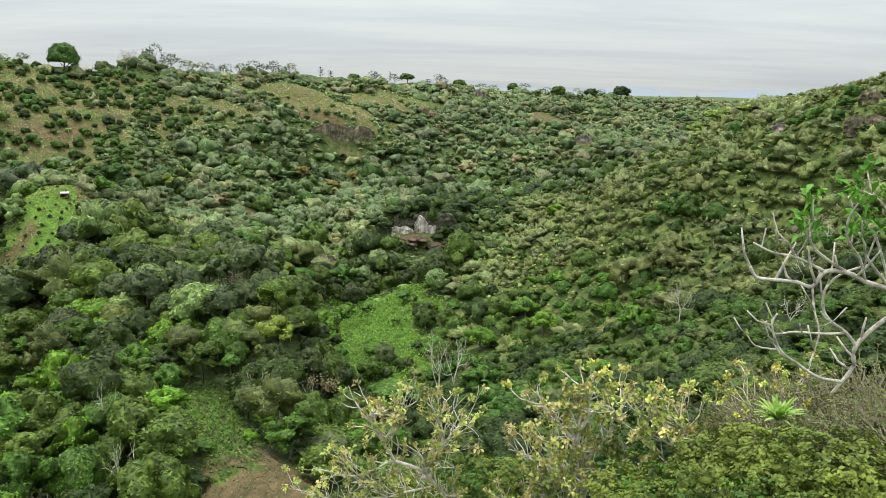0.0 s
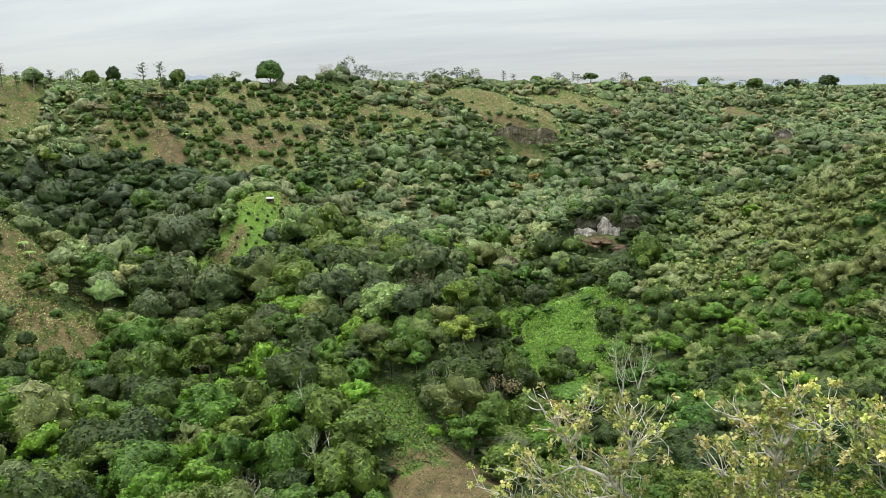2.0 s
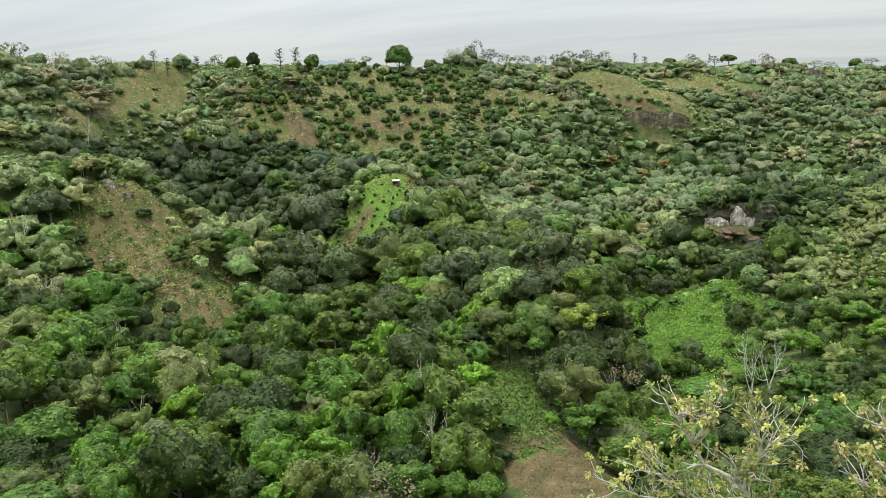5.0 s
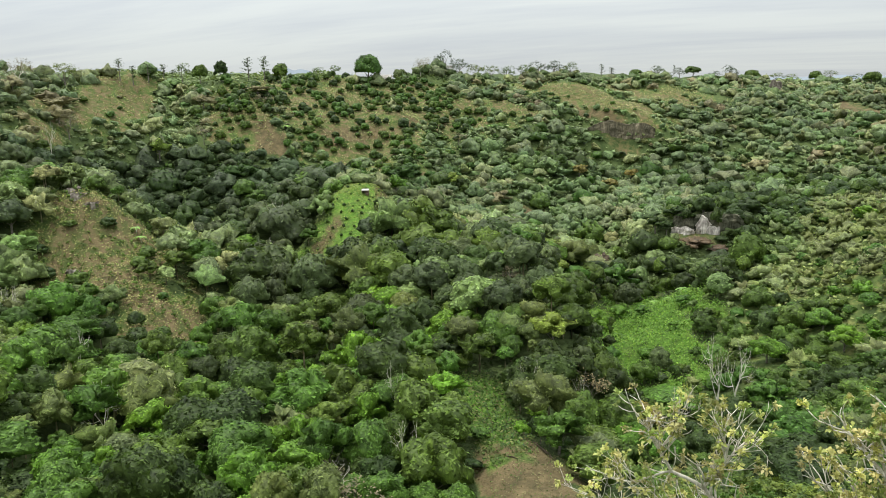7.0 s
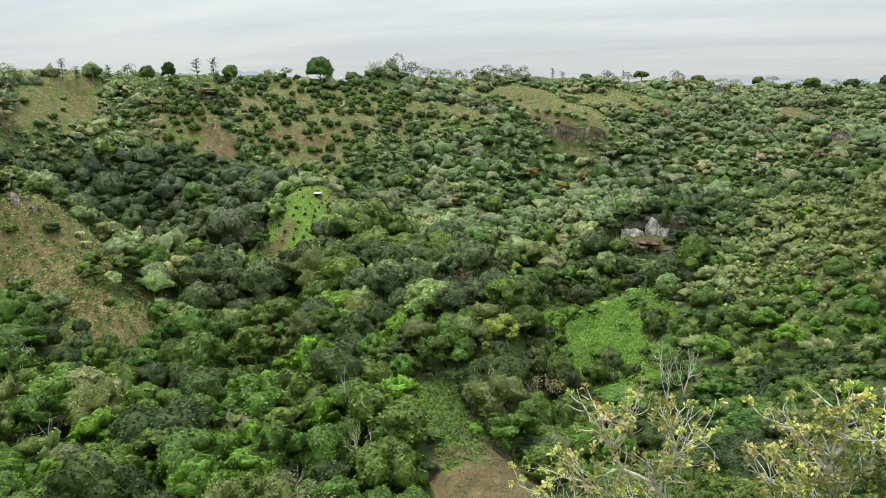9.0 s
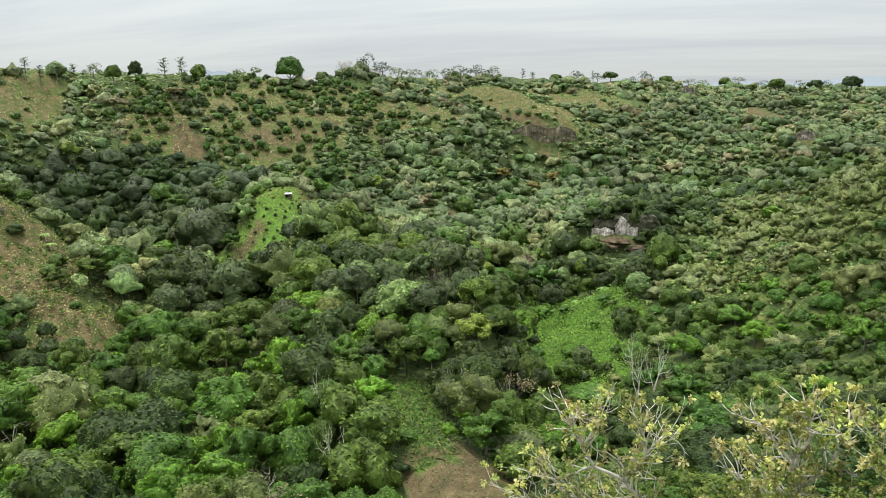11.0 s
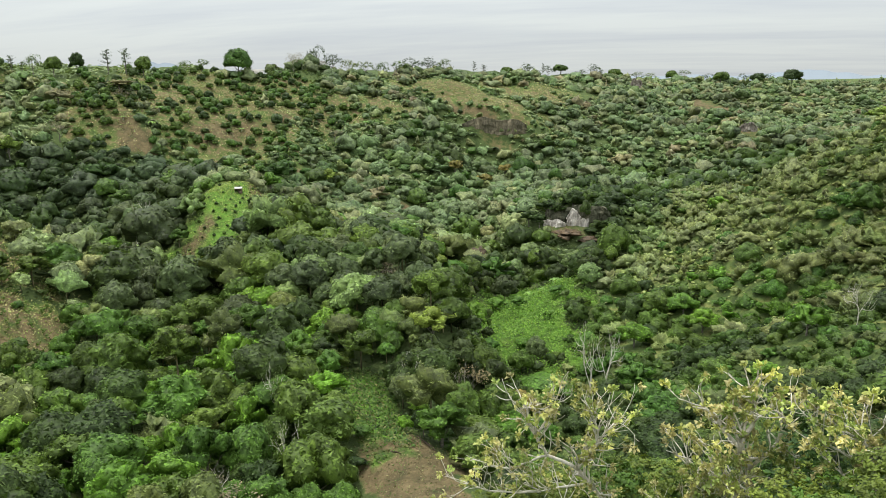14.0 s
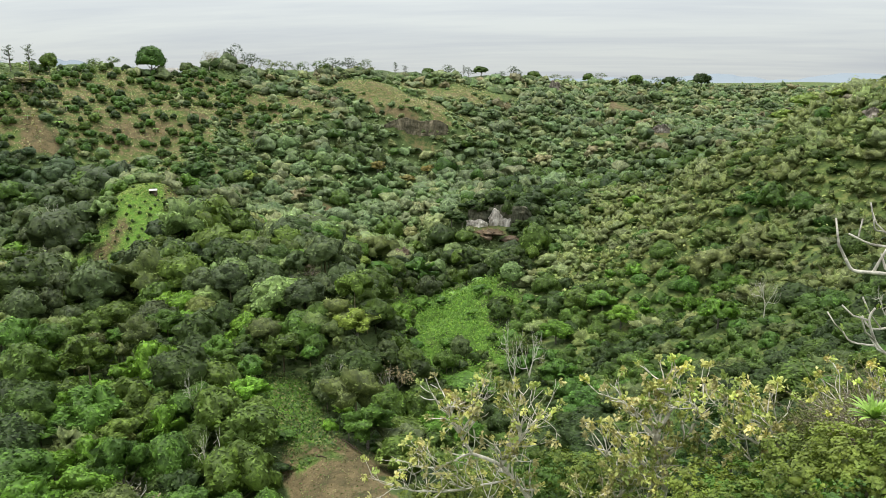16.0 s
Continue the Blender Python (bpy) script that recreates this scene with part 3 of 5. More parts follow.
DRY = [(-39, 72, 7, 5), (-47, 79, 5, 4), (-45, 266, 8, 6), (-47, 168, 6, 5), (-21, 127, 6, 8), (-88, 168, 6, 5), (-142, 212, 9, 7), (-229, 303, 9, 6), (-238, 227, 11, 8), (-208, 315, 10, 5), (-212, 274, 9, 8), (-50, 262, 6, 5), (-123, 351, 8, 6)]
RUSSET = [(-9, 275, 11, 4.5), (-2, 274, 8, 3.6), (-40, 262, 7, 8), (-37, 256, 6, 6)]
TAN = [(-250, 236, 14, 8), (-244, 229, 9, 7), (-215, 322, 12, 6), (-232, 302, 10, 6), (-89, 306, 10, 6), (-258, 222, 9, 6)]
ORANGE = [(-65, 354, 8, 6), (-52, 360, 9, 6), (-13, 132, 9, 7), (-44, 378, 7, 6), (62, 330, 6, 4)]
BARE = [(-138, 205, 8, 8), (-178, 218, 8, 9), (-152, 234, 8, 9), (-84, 80, 5, 8), (-47, 102, 4, 9), (-39, 88, 5, 8), (0, 133, 6, 12), (3, 131, 5, 11), (-131, 105, 5, 9), (-158, 122, 5, 10), (-227, 208, 5, 9), (-44, 76, 5, 5), (-6, 138, 5, 9),
        (58, 118, 4, 5), (40, 122, 4, 6), (48, 100, 4, 5), (66, 128, 4, 5), (-30, 120, 4, 7), (-22, 124, 4, 8), (-105, 96, 5, 7)]
STANDOUT = [(s_, t_) for group_, t_ in ((BRIGHT, "bright"), (GREEN, "green"), (LIME, "lime"), (DENSE, "mid"), (OVER_CAVE, "dark"), (DOMES, "deep"), (DRY, "brown"), (RUSSET, "russet"), (TAN, "tan"), (ORANGE, "rust"), (BARE, "bare")) for s_ in group_]


def keeps_off(x, y):
    """Chance that no wood grows here."""
    for (u, v, w, h), tint in STANDOUT:
        if (x - u) ** 2 + (y - v) ** 2 < (0.42 * w + (1.2 if tint != "bare" else 0)) ** 2:
            return True
    return math.hypot(x, y) > 400 and x < 60 and land_rim(x, y)


def land_rim(x, y):
    """Near the plateau's edge the wood breaks up into groups with grass between."""
    edge = np.interp(math.degrees(math.atan2(x, y)), (-60, -41, -29, -21, -14, -3.5, 2.8, 9), (330, 400, 430, 450, 480, 520, 600, 700))
    return math.hypot(x, y) > edge - (16 if x < -0.53 * y else -30) or math.hypot(x, y) > edge - 45 and math.sin(x * 0.21 + y * 0.13) + math.sin(x * 0.083 - y * 0.19) > 0.45


VIEWED = [o_ for o_ in OPEN if o_[5] in ("lawn", "field", "orchard", "meadow") and math.hypot(o_[0], o_[1]) > 115 or o_[:2] == (-10, 281)]


def sites():
    """Tree places that fill the woods, neighbours keeping their distance; dead ground behind crests is planted thinly."""
    rs = np.random.RandomState(11)
    far_az, far_r = (-60, -41, -29, -21, -14, -3.5, 2.8, 9, 16, 20.6, 21.4, 24, 29, 36), (330, 400, 430, 450, 480, 520, 600, 700, 850, 900, 345, 290, 250, 250)
    deg = rs.uniform(-55.5, 33, 400000)
    reach = np.interp(deg, far_az, far_r) + 18
    rad = rs.uniform(70.0, 900.0, len(deg))
    ok = rad < reach
    deg, rad = deg[ok], rad[ok]
    near_gap = (rad < np.where((deg > -20) & (deg < -7), 98, 82)) & (deg < 1.5)
    deg, rad = deg[~near_gap], rad[~near_gap]
    xs, ys = rad * np.sin(np.radians(deg)), rad * np.cos(np.radians(deg))
    shade = np.zeros(len(xs), bool)
    zs = land(xs, ys) + 8
    for f in np.linspace(0.2, 0.97, 24):
        shade |= EYE + (zs - EYE) * f < land(xs * f, ys * f) + np.where(f * rad > 70, 2.0, -2.0)
    stand = 0.5 + 0.30 * ripple(xs, ys, 38, 21)
    bare = np.zeros(len(xs), bool)
    for spot in OPEN:
        bare |= inside(xs, ys, spot) > -0.02
    before = np.zeros(len(xs), bool)
    for spot in VIEWED:
        for q_ in (6, 12):
            before |= inside(xs + xs / rad * q_, ys + ys / rad * q_, spot) > 0
    xs, ys, rad, shade, stand, before = (q_[~bare] for q_ in (xs, ys, rad, shade, stand, before))
    cell, grid, found = 3.0, {}, []
    rank = np.arange(len(xs)) > len(xs) * 0.6
    for x, y, r, hid, st, small, low_ in zip(xs.tolist(), ys.tolist(), rad.tolist(), shade.tolist(), stand.tolist(), rank.tolist(), before.tolist()):
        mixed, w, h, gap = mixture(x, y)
        if r > 330:
            w, h, gap = w * 1.0, h * 0.8, gap * 0.80
        if small:
            if hid or r > 340:
                continue
            w, h, gap = w * 0.62, h * 0.62, gap * 0.66
        if low_:
            w, h, gap = w * 0.6, h * 0.4, gap * 0.7
        gap *= (1.0 if r < 600 else 1.4) * (2.5 if hid else 1.0)
        i, j, k = int(x // cell), int(y // cell), int(gap // cell) + 1
        if any((x - u) ** 2 + (y - v) ** 2 < gap * gap for a_ in range(i - k, i + k + 1) for b_ in range(j - k, j + k + 1) for u, v in grid.get((a_, b_), ())):
            continue
        if keeps_off(x, y):
            continue
        grid.setdefault((i, j), []).append((x, y))
        pick = min(0.999, max(0.001, st + rs.uniform(-0.42, 0.42)))
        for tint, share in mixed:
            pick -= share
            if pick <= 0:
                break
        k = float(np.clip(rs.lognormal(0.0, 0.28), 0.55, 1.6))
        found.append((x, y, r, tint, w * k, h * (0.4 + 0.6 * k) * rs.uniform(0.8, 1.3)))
    return sorted(found, key=lambda s: s[2])


TREES = sites()
SITE_Z = land([s[0] for s in TREES], [s[1] for s in TREES])


def trunk_bm(rs, top, thick, limbs=4, reach=2.0):
    bm = bmesh.new()
    lean = rs.uniform(-0.3, 0.3, 2)
    pts = [(lean[0] * k * k, lean[1] * k * k, -0.8 + (top + 0.8) * k) for k in (0, 0.35, 0.7, 1.0)]
    tube(bm, pts, [thick * 1.4, thick, thick * 0.8, thick * 0.4], 6)
    for i in range(limbs):
        an = i * 6.283 / limbs + rs.uniform(-0.5, 0.5)
        b0 = Vector(pts[2]) - Vector((0, 0, rs.uniform(0, top * 0.3)))
        d = Vector((math.cos(an), math.sin(an), rs.uniform(0.5, 1.0)))
        tube(bm, [b0, b0 + d * reach * 0.5, b0 + d * reach + Vector((0, 0, reach * 0.25))], [thick * 0.5, thick * 0.32, thick * 0.12], 5)
    return bm


LABELS = {
    "mid": "broadleaf tree with dense mid-green rounded crown", "fresh": "broadleaf tree with fresh green crown in the valley wood",
    "dark": "broadleaf tree with dark green dense crown", "bright": "tree with bright yellow-green new leaves", "olive": "olive-green tree with fine open crown",
    "sage": "grey-green hillside tree, haze in its colour", "scrub": "olive-green scrubby tree on the steep slope", "thorn": "grey-green thorny scrub tree", "pale": "olive-green hillside tree, paled for haze", "hill": "green rounded hillside tree, lightened for haze", "sea": "dense hillside tree, blue-green haze in its colour", "grey": "grey-green scrubby tree with fine leaves", "lime": "tree with lime-green fresh crown",
    "green": "spreading tree with vivid green crown", "deep": "large very dark green tree with domed crown", "brown": "half-bare tree with brownish dry crown", "russet": "low tree with withered reddish-brown leaves", "tan": "dry tree with straw-brown withered crown", "rust": "tree with orange-yellow flowering crown",
}
MODELS = {}


def tree_model(tint, kind, leaves=1500):
    """Mesh data of one tree of unit width class: trunk and crown, shared by its copies."""
    key = (tint, kind, leaves)
    if key not in MODELS:
        rs = np.random.RandomState(sum(map(ord, tint)) * 7 + kind * 31)
        h = (5.6, 6.2, 5.2)[kind]
        v, f4, f3, nrm, light = shell(rs, HABIT_OF[tint][kind], 3, leaves, 0.036 * (800 / leaves) ** 0.3)
        me = leaf_mesh("crown", v * [7.0, 7.0, h] + [0, 0, 1.8], f4, f3, np.array(TINTS[tint]) * light[:, None], nrm)
        bm = trunk_bm(rs, 5.0, 0.2)
        tm = bpy.data.meshes.new("trunk")
        bm.to_mesh(tm)
        bm.free()
        tm.materials.append(BARK)
        MODELS[key] = (tm, me)
    return MODELS[key]


def plant(x, y, z, tint, scale, turn, kind=0, leaves=1500, tall=1.0, label="", group="trees of the valley wood", name="broadleaf_tree"):
    root = new(name)
    tm, me = tree_model(tint, kind, leaves)
    attach("trunk", tm, root)
    attach("crown", me, root)
    root.matrix_basis = pose(x, y, z, 0, 0, turn) @ Matrix.Diagonal((scale, scale, scale * tall, 1))
    return tagged(root, label or LABELS[tint], "tree", group)


for (x, y, w, h), tint in STANDOUT:
    if tint in ("bare", "brown"):
        continue
    plant(x, y, float(land(x, y)) - 0.6, tint, w / 7.0, (x * 37) % 360, int(abs(x + y)) % 3, 800 if math.hypot(x, y) < 180 else 300, h / w * 1.05)
N_SINGLE = 300
rs = np.random.RandomState(5)
for (x, y, r, tint, w, h), z in list(zip(TREES, SITE_Z))[:N_SINGLE]:
    plant(x, y, z, tint, w / 7.0, rs.uniform(0, 360), rs.randint(3), 800, min(1.25, h / w * rs.uniform(0.75, 1.0)))


def wood(name, chosen, label, category="woodland"):
    """Many trees too far to tell apart, leaf by leaf in one mesh."""
    vs, q, t, tints, nrms, base = [], [], [], [], [], 0
    rs = np.random.RandomState(len(chosen))
    for (x, y, r, tint, w, h), z in chosen:
        steps, fringe, size = (3, 700, 0.036) if r < 170 else (3, 460, 0.042) if r < 240 else (3, 170, 0.046) if r < 330 else (2, 70, 0.062)
        if w < 5.0:
            steps, fringe, size = (3, 330, 0.046) if r < 140 else (2, 220, 0.058)
        dry_slope = on_scrub(x, y)
        v, f4, f3, nrm, light = shell_of(HABIT_OF[tint][rs.randint(3)], steps, fringe, size, rs.randint(9))
        an = rs.uniform(0, 6.283)
        ca, sa, hh = math.cos(an), math.sin(an), w * (rs.uniform(0.68, 0.98) if r < 260 and not dry_slope else rs.uniform(0.60, 0.95))
        turn_ = np.array([[ca, sa, 0], [-sa, ca, 0], [0, 0, 1]])
        lift_ = rs.uniform(-0.55, -0.22) * hh if dry_slope else max(0.0, h * rs.uniform(0.8, 1.2) - hh) + 0.1 * hh if r < 260 else rs.uniform(-0.5, -0.15) * hh
        v = (v @ turn_) * [w, w, hh] + [x, y, z + lift_]
        if r < 240 and not dry_slope:
            stem = np.array([(math.cos(a_) * k_ * 0.022 * w + x, math.sin(a_) * k_ * 0.022 * w + y, z + h_) for h_, k_ in ((-0.5, 1.3), (lift_ + 0.45 * hh, 0.7)) for a_ in (0, 2.1, 4.2)])
            sides_ = np.array([[0, 1, 4, 3], [1, 2, 5, 4], [2, 0, 3, 5]]) + len(v)
            v, f4 = np.concatenate([v, stem]), np.concatenate([f4, sides_])
            nrm = np.concatenate([nrm, np.tile([[1, 0, 0], [-0.5, 0.87, 0], [-0.5, -0.87, 0]], (2, 1))])
            light = np.concatenate([light, np.full(6, -1.0)])
        nrms.append(nrm @ turn_), vs.append(v), q.append(f4 + base), t.append(f3 + base)
        base += len(v)
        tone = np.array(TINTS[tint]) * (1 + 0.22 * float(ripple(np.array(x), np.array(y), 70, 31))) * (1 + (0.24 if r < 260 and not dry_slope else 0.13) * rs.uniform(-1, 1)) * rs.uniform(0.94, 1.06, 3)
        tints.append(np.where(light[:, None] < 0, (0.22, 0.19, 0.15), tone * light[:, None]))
    me = leaf_mesh(name, np.concatenate(vs), np.concatenate(q), np.concatenate(t), np.concatenate(tints), np.concatenate(nrms))
    return tagged(new(name, me), label, category, kind="stuff")


rest = list(zip(TREES, SITE_Z))[N_SINGLE:]
scrub = [s for s in rest if on_scrub(s[0][0], s[0][1])]
other = [s for s in rest if not on_scrub(s[0][0], s[0][1])]
wood("scrub_wood", scrub, "grey-green scrubby wood covering the steep slope")
wood("valley_wood", [s for s in other if s[0][2] < 300], "mixed green broadleaf wood on spurs and valley floor")
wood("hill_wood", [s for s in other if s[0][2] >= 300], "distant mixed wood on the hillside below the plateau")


# undergrowth between the crowns
rs = np.random.RandomState(17)
deg, rad = rs.uniform(-58, 35, 60000), rs.uniform(75, 470, 60000)
ux, uy = rad * np.sin(np.radians(deg)), rad * np.cos(np.radians(deg))
clear = np.ones(len(ux), bool)
for spot in OPEN:
    clear &= inside(ux, uy, spot) < 0
clear &= ~((rad < 96) & (deg < 1.5)) & ~((deg > 21) & (rad > 330))
ux, uy, rad = ux[clear], uy[clear], rad[clear]
uz = land(ux, uy) + rs.uniform(0.0, 1.2, len(ux))
up = rs.normal(0, 0.5, (len(ux), 3)) + [0, 0, 0.8]
v = blades(rs, np.stack([ux, uy, uz], 1), up, 0.42 * np.maximum(1, rad / 160)[:, None])
scrubby = np.array([on_scrub(x, y) for x, y in zip(ux, uy)])
# beyond 250 m the blades take the haze-blued hillside tint
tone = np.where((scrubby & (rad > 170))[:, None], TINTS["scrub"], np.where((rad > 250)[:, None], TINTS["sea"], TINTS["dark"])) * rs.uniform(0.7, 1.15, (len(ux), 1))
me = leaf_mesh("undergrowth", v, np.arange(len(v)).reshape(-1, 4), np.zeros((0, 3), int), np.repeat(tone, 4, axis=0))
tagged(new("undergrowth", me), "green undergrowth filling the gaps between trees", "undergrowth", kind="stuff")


# ---- bare and dry trees: limbs that fork down to twigs ----
def fork(bm, rs, p, d, length, thick, level, tips, sides=5):
    """A limb from p along d that bends, then splits into thinner ones; the tips are gathered."""
    p, d = Vector(p), Vector(d).normalized()
    pts, q = [p], p
    for _ in range(3):
        d = (d + Vector(rs.normal(0, 0.16, 3)) + Vector((0, 0, 0.06))).normalized()
        q = q + d * (length / 3)
        pts.append(q)
    tube(bm, pts, [thick, thick * 0.88, thick * 0.76, thick * 0.62], sides)
    if level == 0:
        tips.append((q, d))
        return
    for k in range(rs.randint(2, 4)):
        e_ = (d + Vector(rs.normal(0, 0.55, 3)) + Vector((0, 0, 0.1))).normalized()
        fork(bm, rs, pts[-1 - (k == 2)], e_, length * rs.uniform(0.6, 0.85), thick * 0.6, level - 1, tips, max(3, sides - 1))


BARE_MODELS = []
for k in range(4):
    rs = np.random.RandomState(40 + k)
    bm, tips = bmesh.new(), []
    tube(bm, [(0, 0, -1), (0.1, 0, 1.5), (0.05, 0.1, 3.0)], [0.2, 0.15, 0.12], 6)
    for j in range(3):
        an = j * 2.1 + k
        fork(bm, rs, (0.05, 0.1, 2.0 + 0.5 * j), (math.cos(an) * 0.7, math.sin(an) * 0.7, 1.0), 2.2, 0.09, 3, tips, 5)
    limbs_mesh = bpy.data.meshes.new("limb_frame")
    bm.to_mesh(limbs_mesh)
    bm.free()
    limbs_mesh.materials.append(PALE_BARK if k < 2 else BARK)
    c = np.repeat(np.array([t_[0] for t_ in tips]), 9, axis=0)
    d = np.repeat(np.array([t_[1] for t_ in tips]), 9, axis=0)
    c = c + rs.normal(0, 0.45, c.shape)
    v = blades(rs, c, d, 0.2)
    twig_mesh = leaf_mesh("crown", v, np.arange(len(v)).reshape(-1, 4), np.zeros((0, 3), int), TINTS["brown"])
    few = leaf_mesh("crown", v[:len(v) // 16 * 4], np.arange(len(v) // 16 * 4).reshape(-1, 4), np.zeros((0, 3), int), TINTS["olive"])
    BARE_MODELS.append((limbs_mesh, twig_mesh, few))
for (x, y, w, h), tint in STANDOUT:
    if tint not in ("bare", "brown"):
        continue
    k = int(abs(x * 3 + y)) % 2 + (2 if tint == "brown" else 0)
    root = new("bare_tree" if tint == "bare" else "dry_tree")
    attach("limb_frame", BARE_MODELS[k][0], root)
    attach("crown", BARE_MODELS[k][1 if tint == "brown" else 2], root)
    root.matrix_basis = pose(x, y, float(land(x, y)), 0, 0, (x * 53) % 360) @ Matrix.Diagonal((w / 7.0, w / 7.0, h / 8.0 * (1.35 if tint == "bare" else 1.0), 1))
    tagged(root, "pale bare tree with forked whitish limbs" if tint == "bare" else "dry brownish tree with sparse withered leaves", "tree", "bare trees of the valley" if tint == "bare" else "dry trees")


# ---- rock: broken faces standing out of the slopes ----
def rock(name, x, y, width, height, depth, turn, mat, label, seed, sink=1.5, category="rock"):
    bm = bmesh.new()
    bmesh.ops.create_grid(bm, x_segments=34, y_segments=18, size=1)
    rs_off = Vector((seed * 7.3, seed * 3.1, 0))
    for v in bm.verts:
        u, w_ = v.co.x, (v.co.y + 1) / 2
        p = Vector((u * width / 2, 0, w_ * height))
        col = noise.noise(Vector((p.x * 0.5, seed, p.z * 0.12))) * 0.9 + noise.noise(p * 0.35 + rs_off) * 0.8 + noise.noise(p * 1.1 + rs_off) * 0.3
        arch = (1 - u * u) * math.sqrt(max(0.0, 1 - w_ * w_ * 0.85))
        top = (0.8 + 0.16 * noise.noise(Vector((u * 1.7 + seed, 0, 0)))) * (1 - 0.35 * u ** 4)
        v.co = Vector((p.x + col * 0.4, -depth * arch + col * 1.1 * min(1, depth), p.z * top - sink))
    bm.normal_update()
    me = bpy.data.meshes.new(name)
    bm.to_mesh(me)
    bm.free()
    me.materials.append(mat)
    ob = new(name, me)
    ob.matrix_basis = pose(x, y, float(land(x, y)), 0, 0, turn)
    mod = ob.modifiers.new("thickness", "SOLIDIFY")
    mod.thickness, mod.offset = 1.0, -1
    return tagged(ob, label, category)


rock("cliff_face", -54, 405, 36, 11, 0.7, 8, BROWN_ROCK, "weathered brown cliff face below the plateau edge", 1)
rock("cave_rock", -6, 285.5, 24, 10, 1.4, -4, DARK_ROCK, "dark overhanging rock face above the valley floor", 2)
rock("pale_rock", -14.5, 283.2, 8, 4.6, 0.7, -8, CAVE_ROCK, "whitish streaked limestone face under the overhang", 31, 1.2)
rock("pale_rock", -7.5, 283.6, 4.6, 8.6, 0.6, 6, CAVE_ROCK, "whitish streaked limestone face under the overhang", 32, 1.2)
rock("pale_rock", -3.6, 283.6, 4.6, 5.2, 0.5, 12, CAVE_ROCK, "whitish streaked limestone face under the overhang", 33, 1.2)
rock("rock_outcrop", 78, 427, 9, 6.5, 1.2, -8, PALE_ROCK, "pale rock outcrop on the far spur", 3)
rock("rock_pillar", 26, 556, 7, 13, 1.2, -3, PALE_ROCK, "tan rock scar on the far rim", 4)
for k, (x, y, w, h) in enumerate([(81, 237, 5, 6), (77, 251, 5, 5), (92, 167, 9, 6), (69, 141, 4, 5), (84, 206, 4, 5), (82, 188, 3, 5), (97, 176, 5, 5)]):
    rock("rock_outcrop", x, y, w, h, 1.2, -25, PALE_ROCK if k % 2 else BROWN_ROCK, "lichened rock outcrop among scrub on the steep slope", 5 + k)
for k, (x, y) in enumerate([(-158, 149), (-154, 147), (-141, 131), (-149, 146)]):
    rock("boulder", x, y, 3.2, 2.6, 1.0, 40, PALE_ROCK, "grey boulder on the dry grass knoll", 20 + k, 0.8, "boulder")


# ---- rough grass and low growth on the open ground ----
def low_growth(name, spots, per_m2, size, tall, tints, label, seed):
    rs = np.random.RandomState(seed)
    pts = []
    for spot in spots:
        cx, cy, a1, b1, turn, _ = spot
        n = int(math.pi * a1 * b1 * per_m2 * 1.6)
        c, s = math.cos(radians(turn)), math.sin(radians(turn))
        u, v = rs.uniform(-1.25, 1.25, n) * a1, rs.uniform(-1.25, 1.25, n) * b1
        x, y = cx + u * c - v * s, cy + u * s + v * c
        ok = inside(x, y, spot) > rs.uniform(-0.22, 0.12, n)
        pts.append(np.stack([x[ok], y[ok]], 1))
    p = np.concatenate(pts)
    clump = 0.5 + 0.5 * ripple(p[:, 0], p[:, 1], 4.0, seed)
    z = land(p[:, 0], p[:, 1]) + rs.uniform(0, 1, len(p)) * tall * np.clip(clump + 0.3, 0.1, 1.3)
    c3 = np.stack([p[:, 0], p[:, 1], z], 1)
    v = blades(rs, c3, rs.normal(0, 0.7, c3.shape) + [0, -0.3, 0.5], size)
    tone = np.array(tints)[rs.randint(0, len(tints), len(p))] * rs.uniform(0.8, 1.25, (len(p), 1))
    me = leaf_mesh(name, v, np.arange(len(v)).reshape(-1, 4), np.zeros((0, 3), int), np.repeat(tone, 4, axis=0))
    return tagged(new(name, me), label, "grass", kind="stuff")


kinds = {k: [o for o in OPEN if o[5] == k] for k in ("lawn", "field", "orchard", "meadow", "soil")}
low_growth("bank_growth", kinds["lawn"][3:], 14.0, 0.24, 0.9, [(0.055, 0.105, 0.02), (0.08, 0.125, 0.028), (0.12, 0.125, 0.05), (0.04, 0.075, 0.018)], "tangled green creepers and grass on the steep bank", 6)
low_growth("cane_thicket", kinds["lawn"][2:3], 12.0, 0.26, 2.2, [(0.10, 0.195, 0.028), (0.075, 0.155, 0.024), (0.135, 0.22, 0.04)], "bright green cane and creepers over the valley clearing", 1)
low_growth("lawn_grass", kinds["lawn"][:2], 7.0, 0.22, 0.25, [(0.19, 0.25, 0.065), (0.15, 0.21, 0.05), (0.22, 0.24, 0.085)], "short bright green grass below the hut", 2)
low_growth("dry_grass", kinds["field"], 5.5, 0.22, 0.6, [(0.36, 0.31, 0.16), (0.27, 0.27, 0.10), (0.16, 0.21, 0.06), (0.31, 0.29, 0.13)], "dry straw-coloured grass on the knoll field", 3)
low_growth("hill_grass", kinds["orchard"] + kinds["meadow"], 1.3, 0.36, 0.3, [(0.31, 0.29, 0.15), (0.25, 0.27, 0.11), (0.17, 0.22, 0.08), (0.36, 0.29, 0.18)], "patchy dry and green grass on the open hillside", 4)
low_growth("weeds", kinds["soil"], 7.0, 0.14, 0.25, [(0.08, 0.11, 0.03), (0.17, 0.15, 0.075), (0.13, 0.11, 0.06)], "sparse weeds and straw on bare soil", 5)


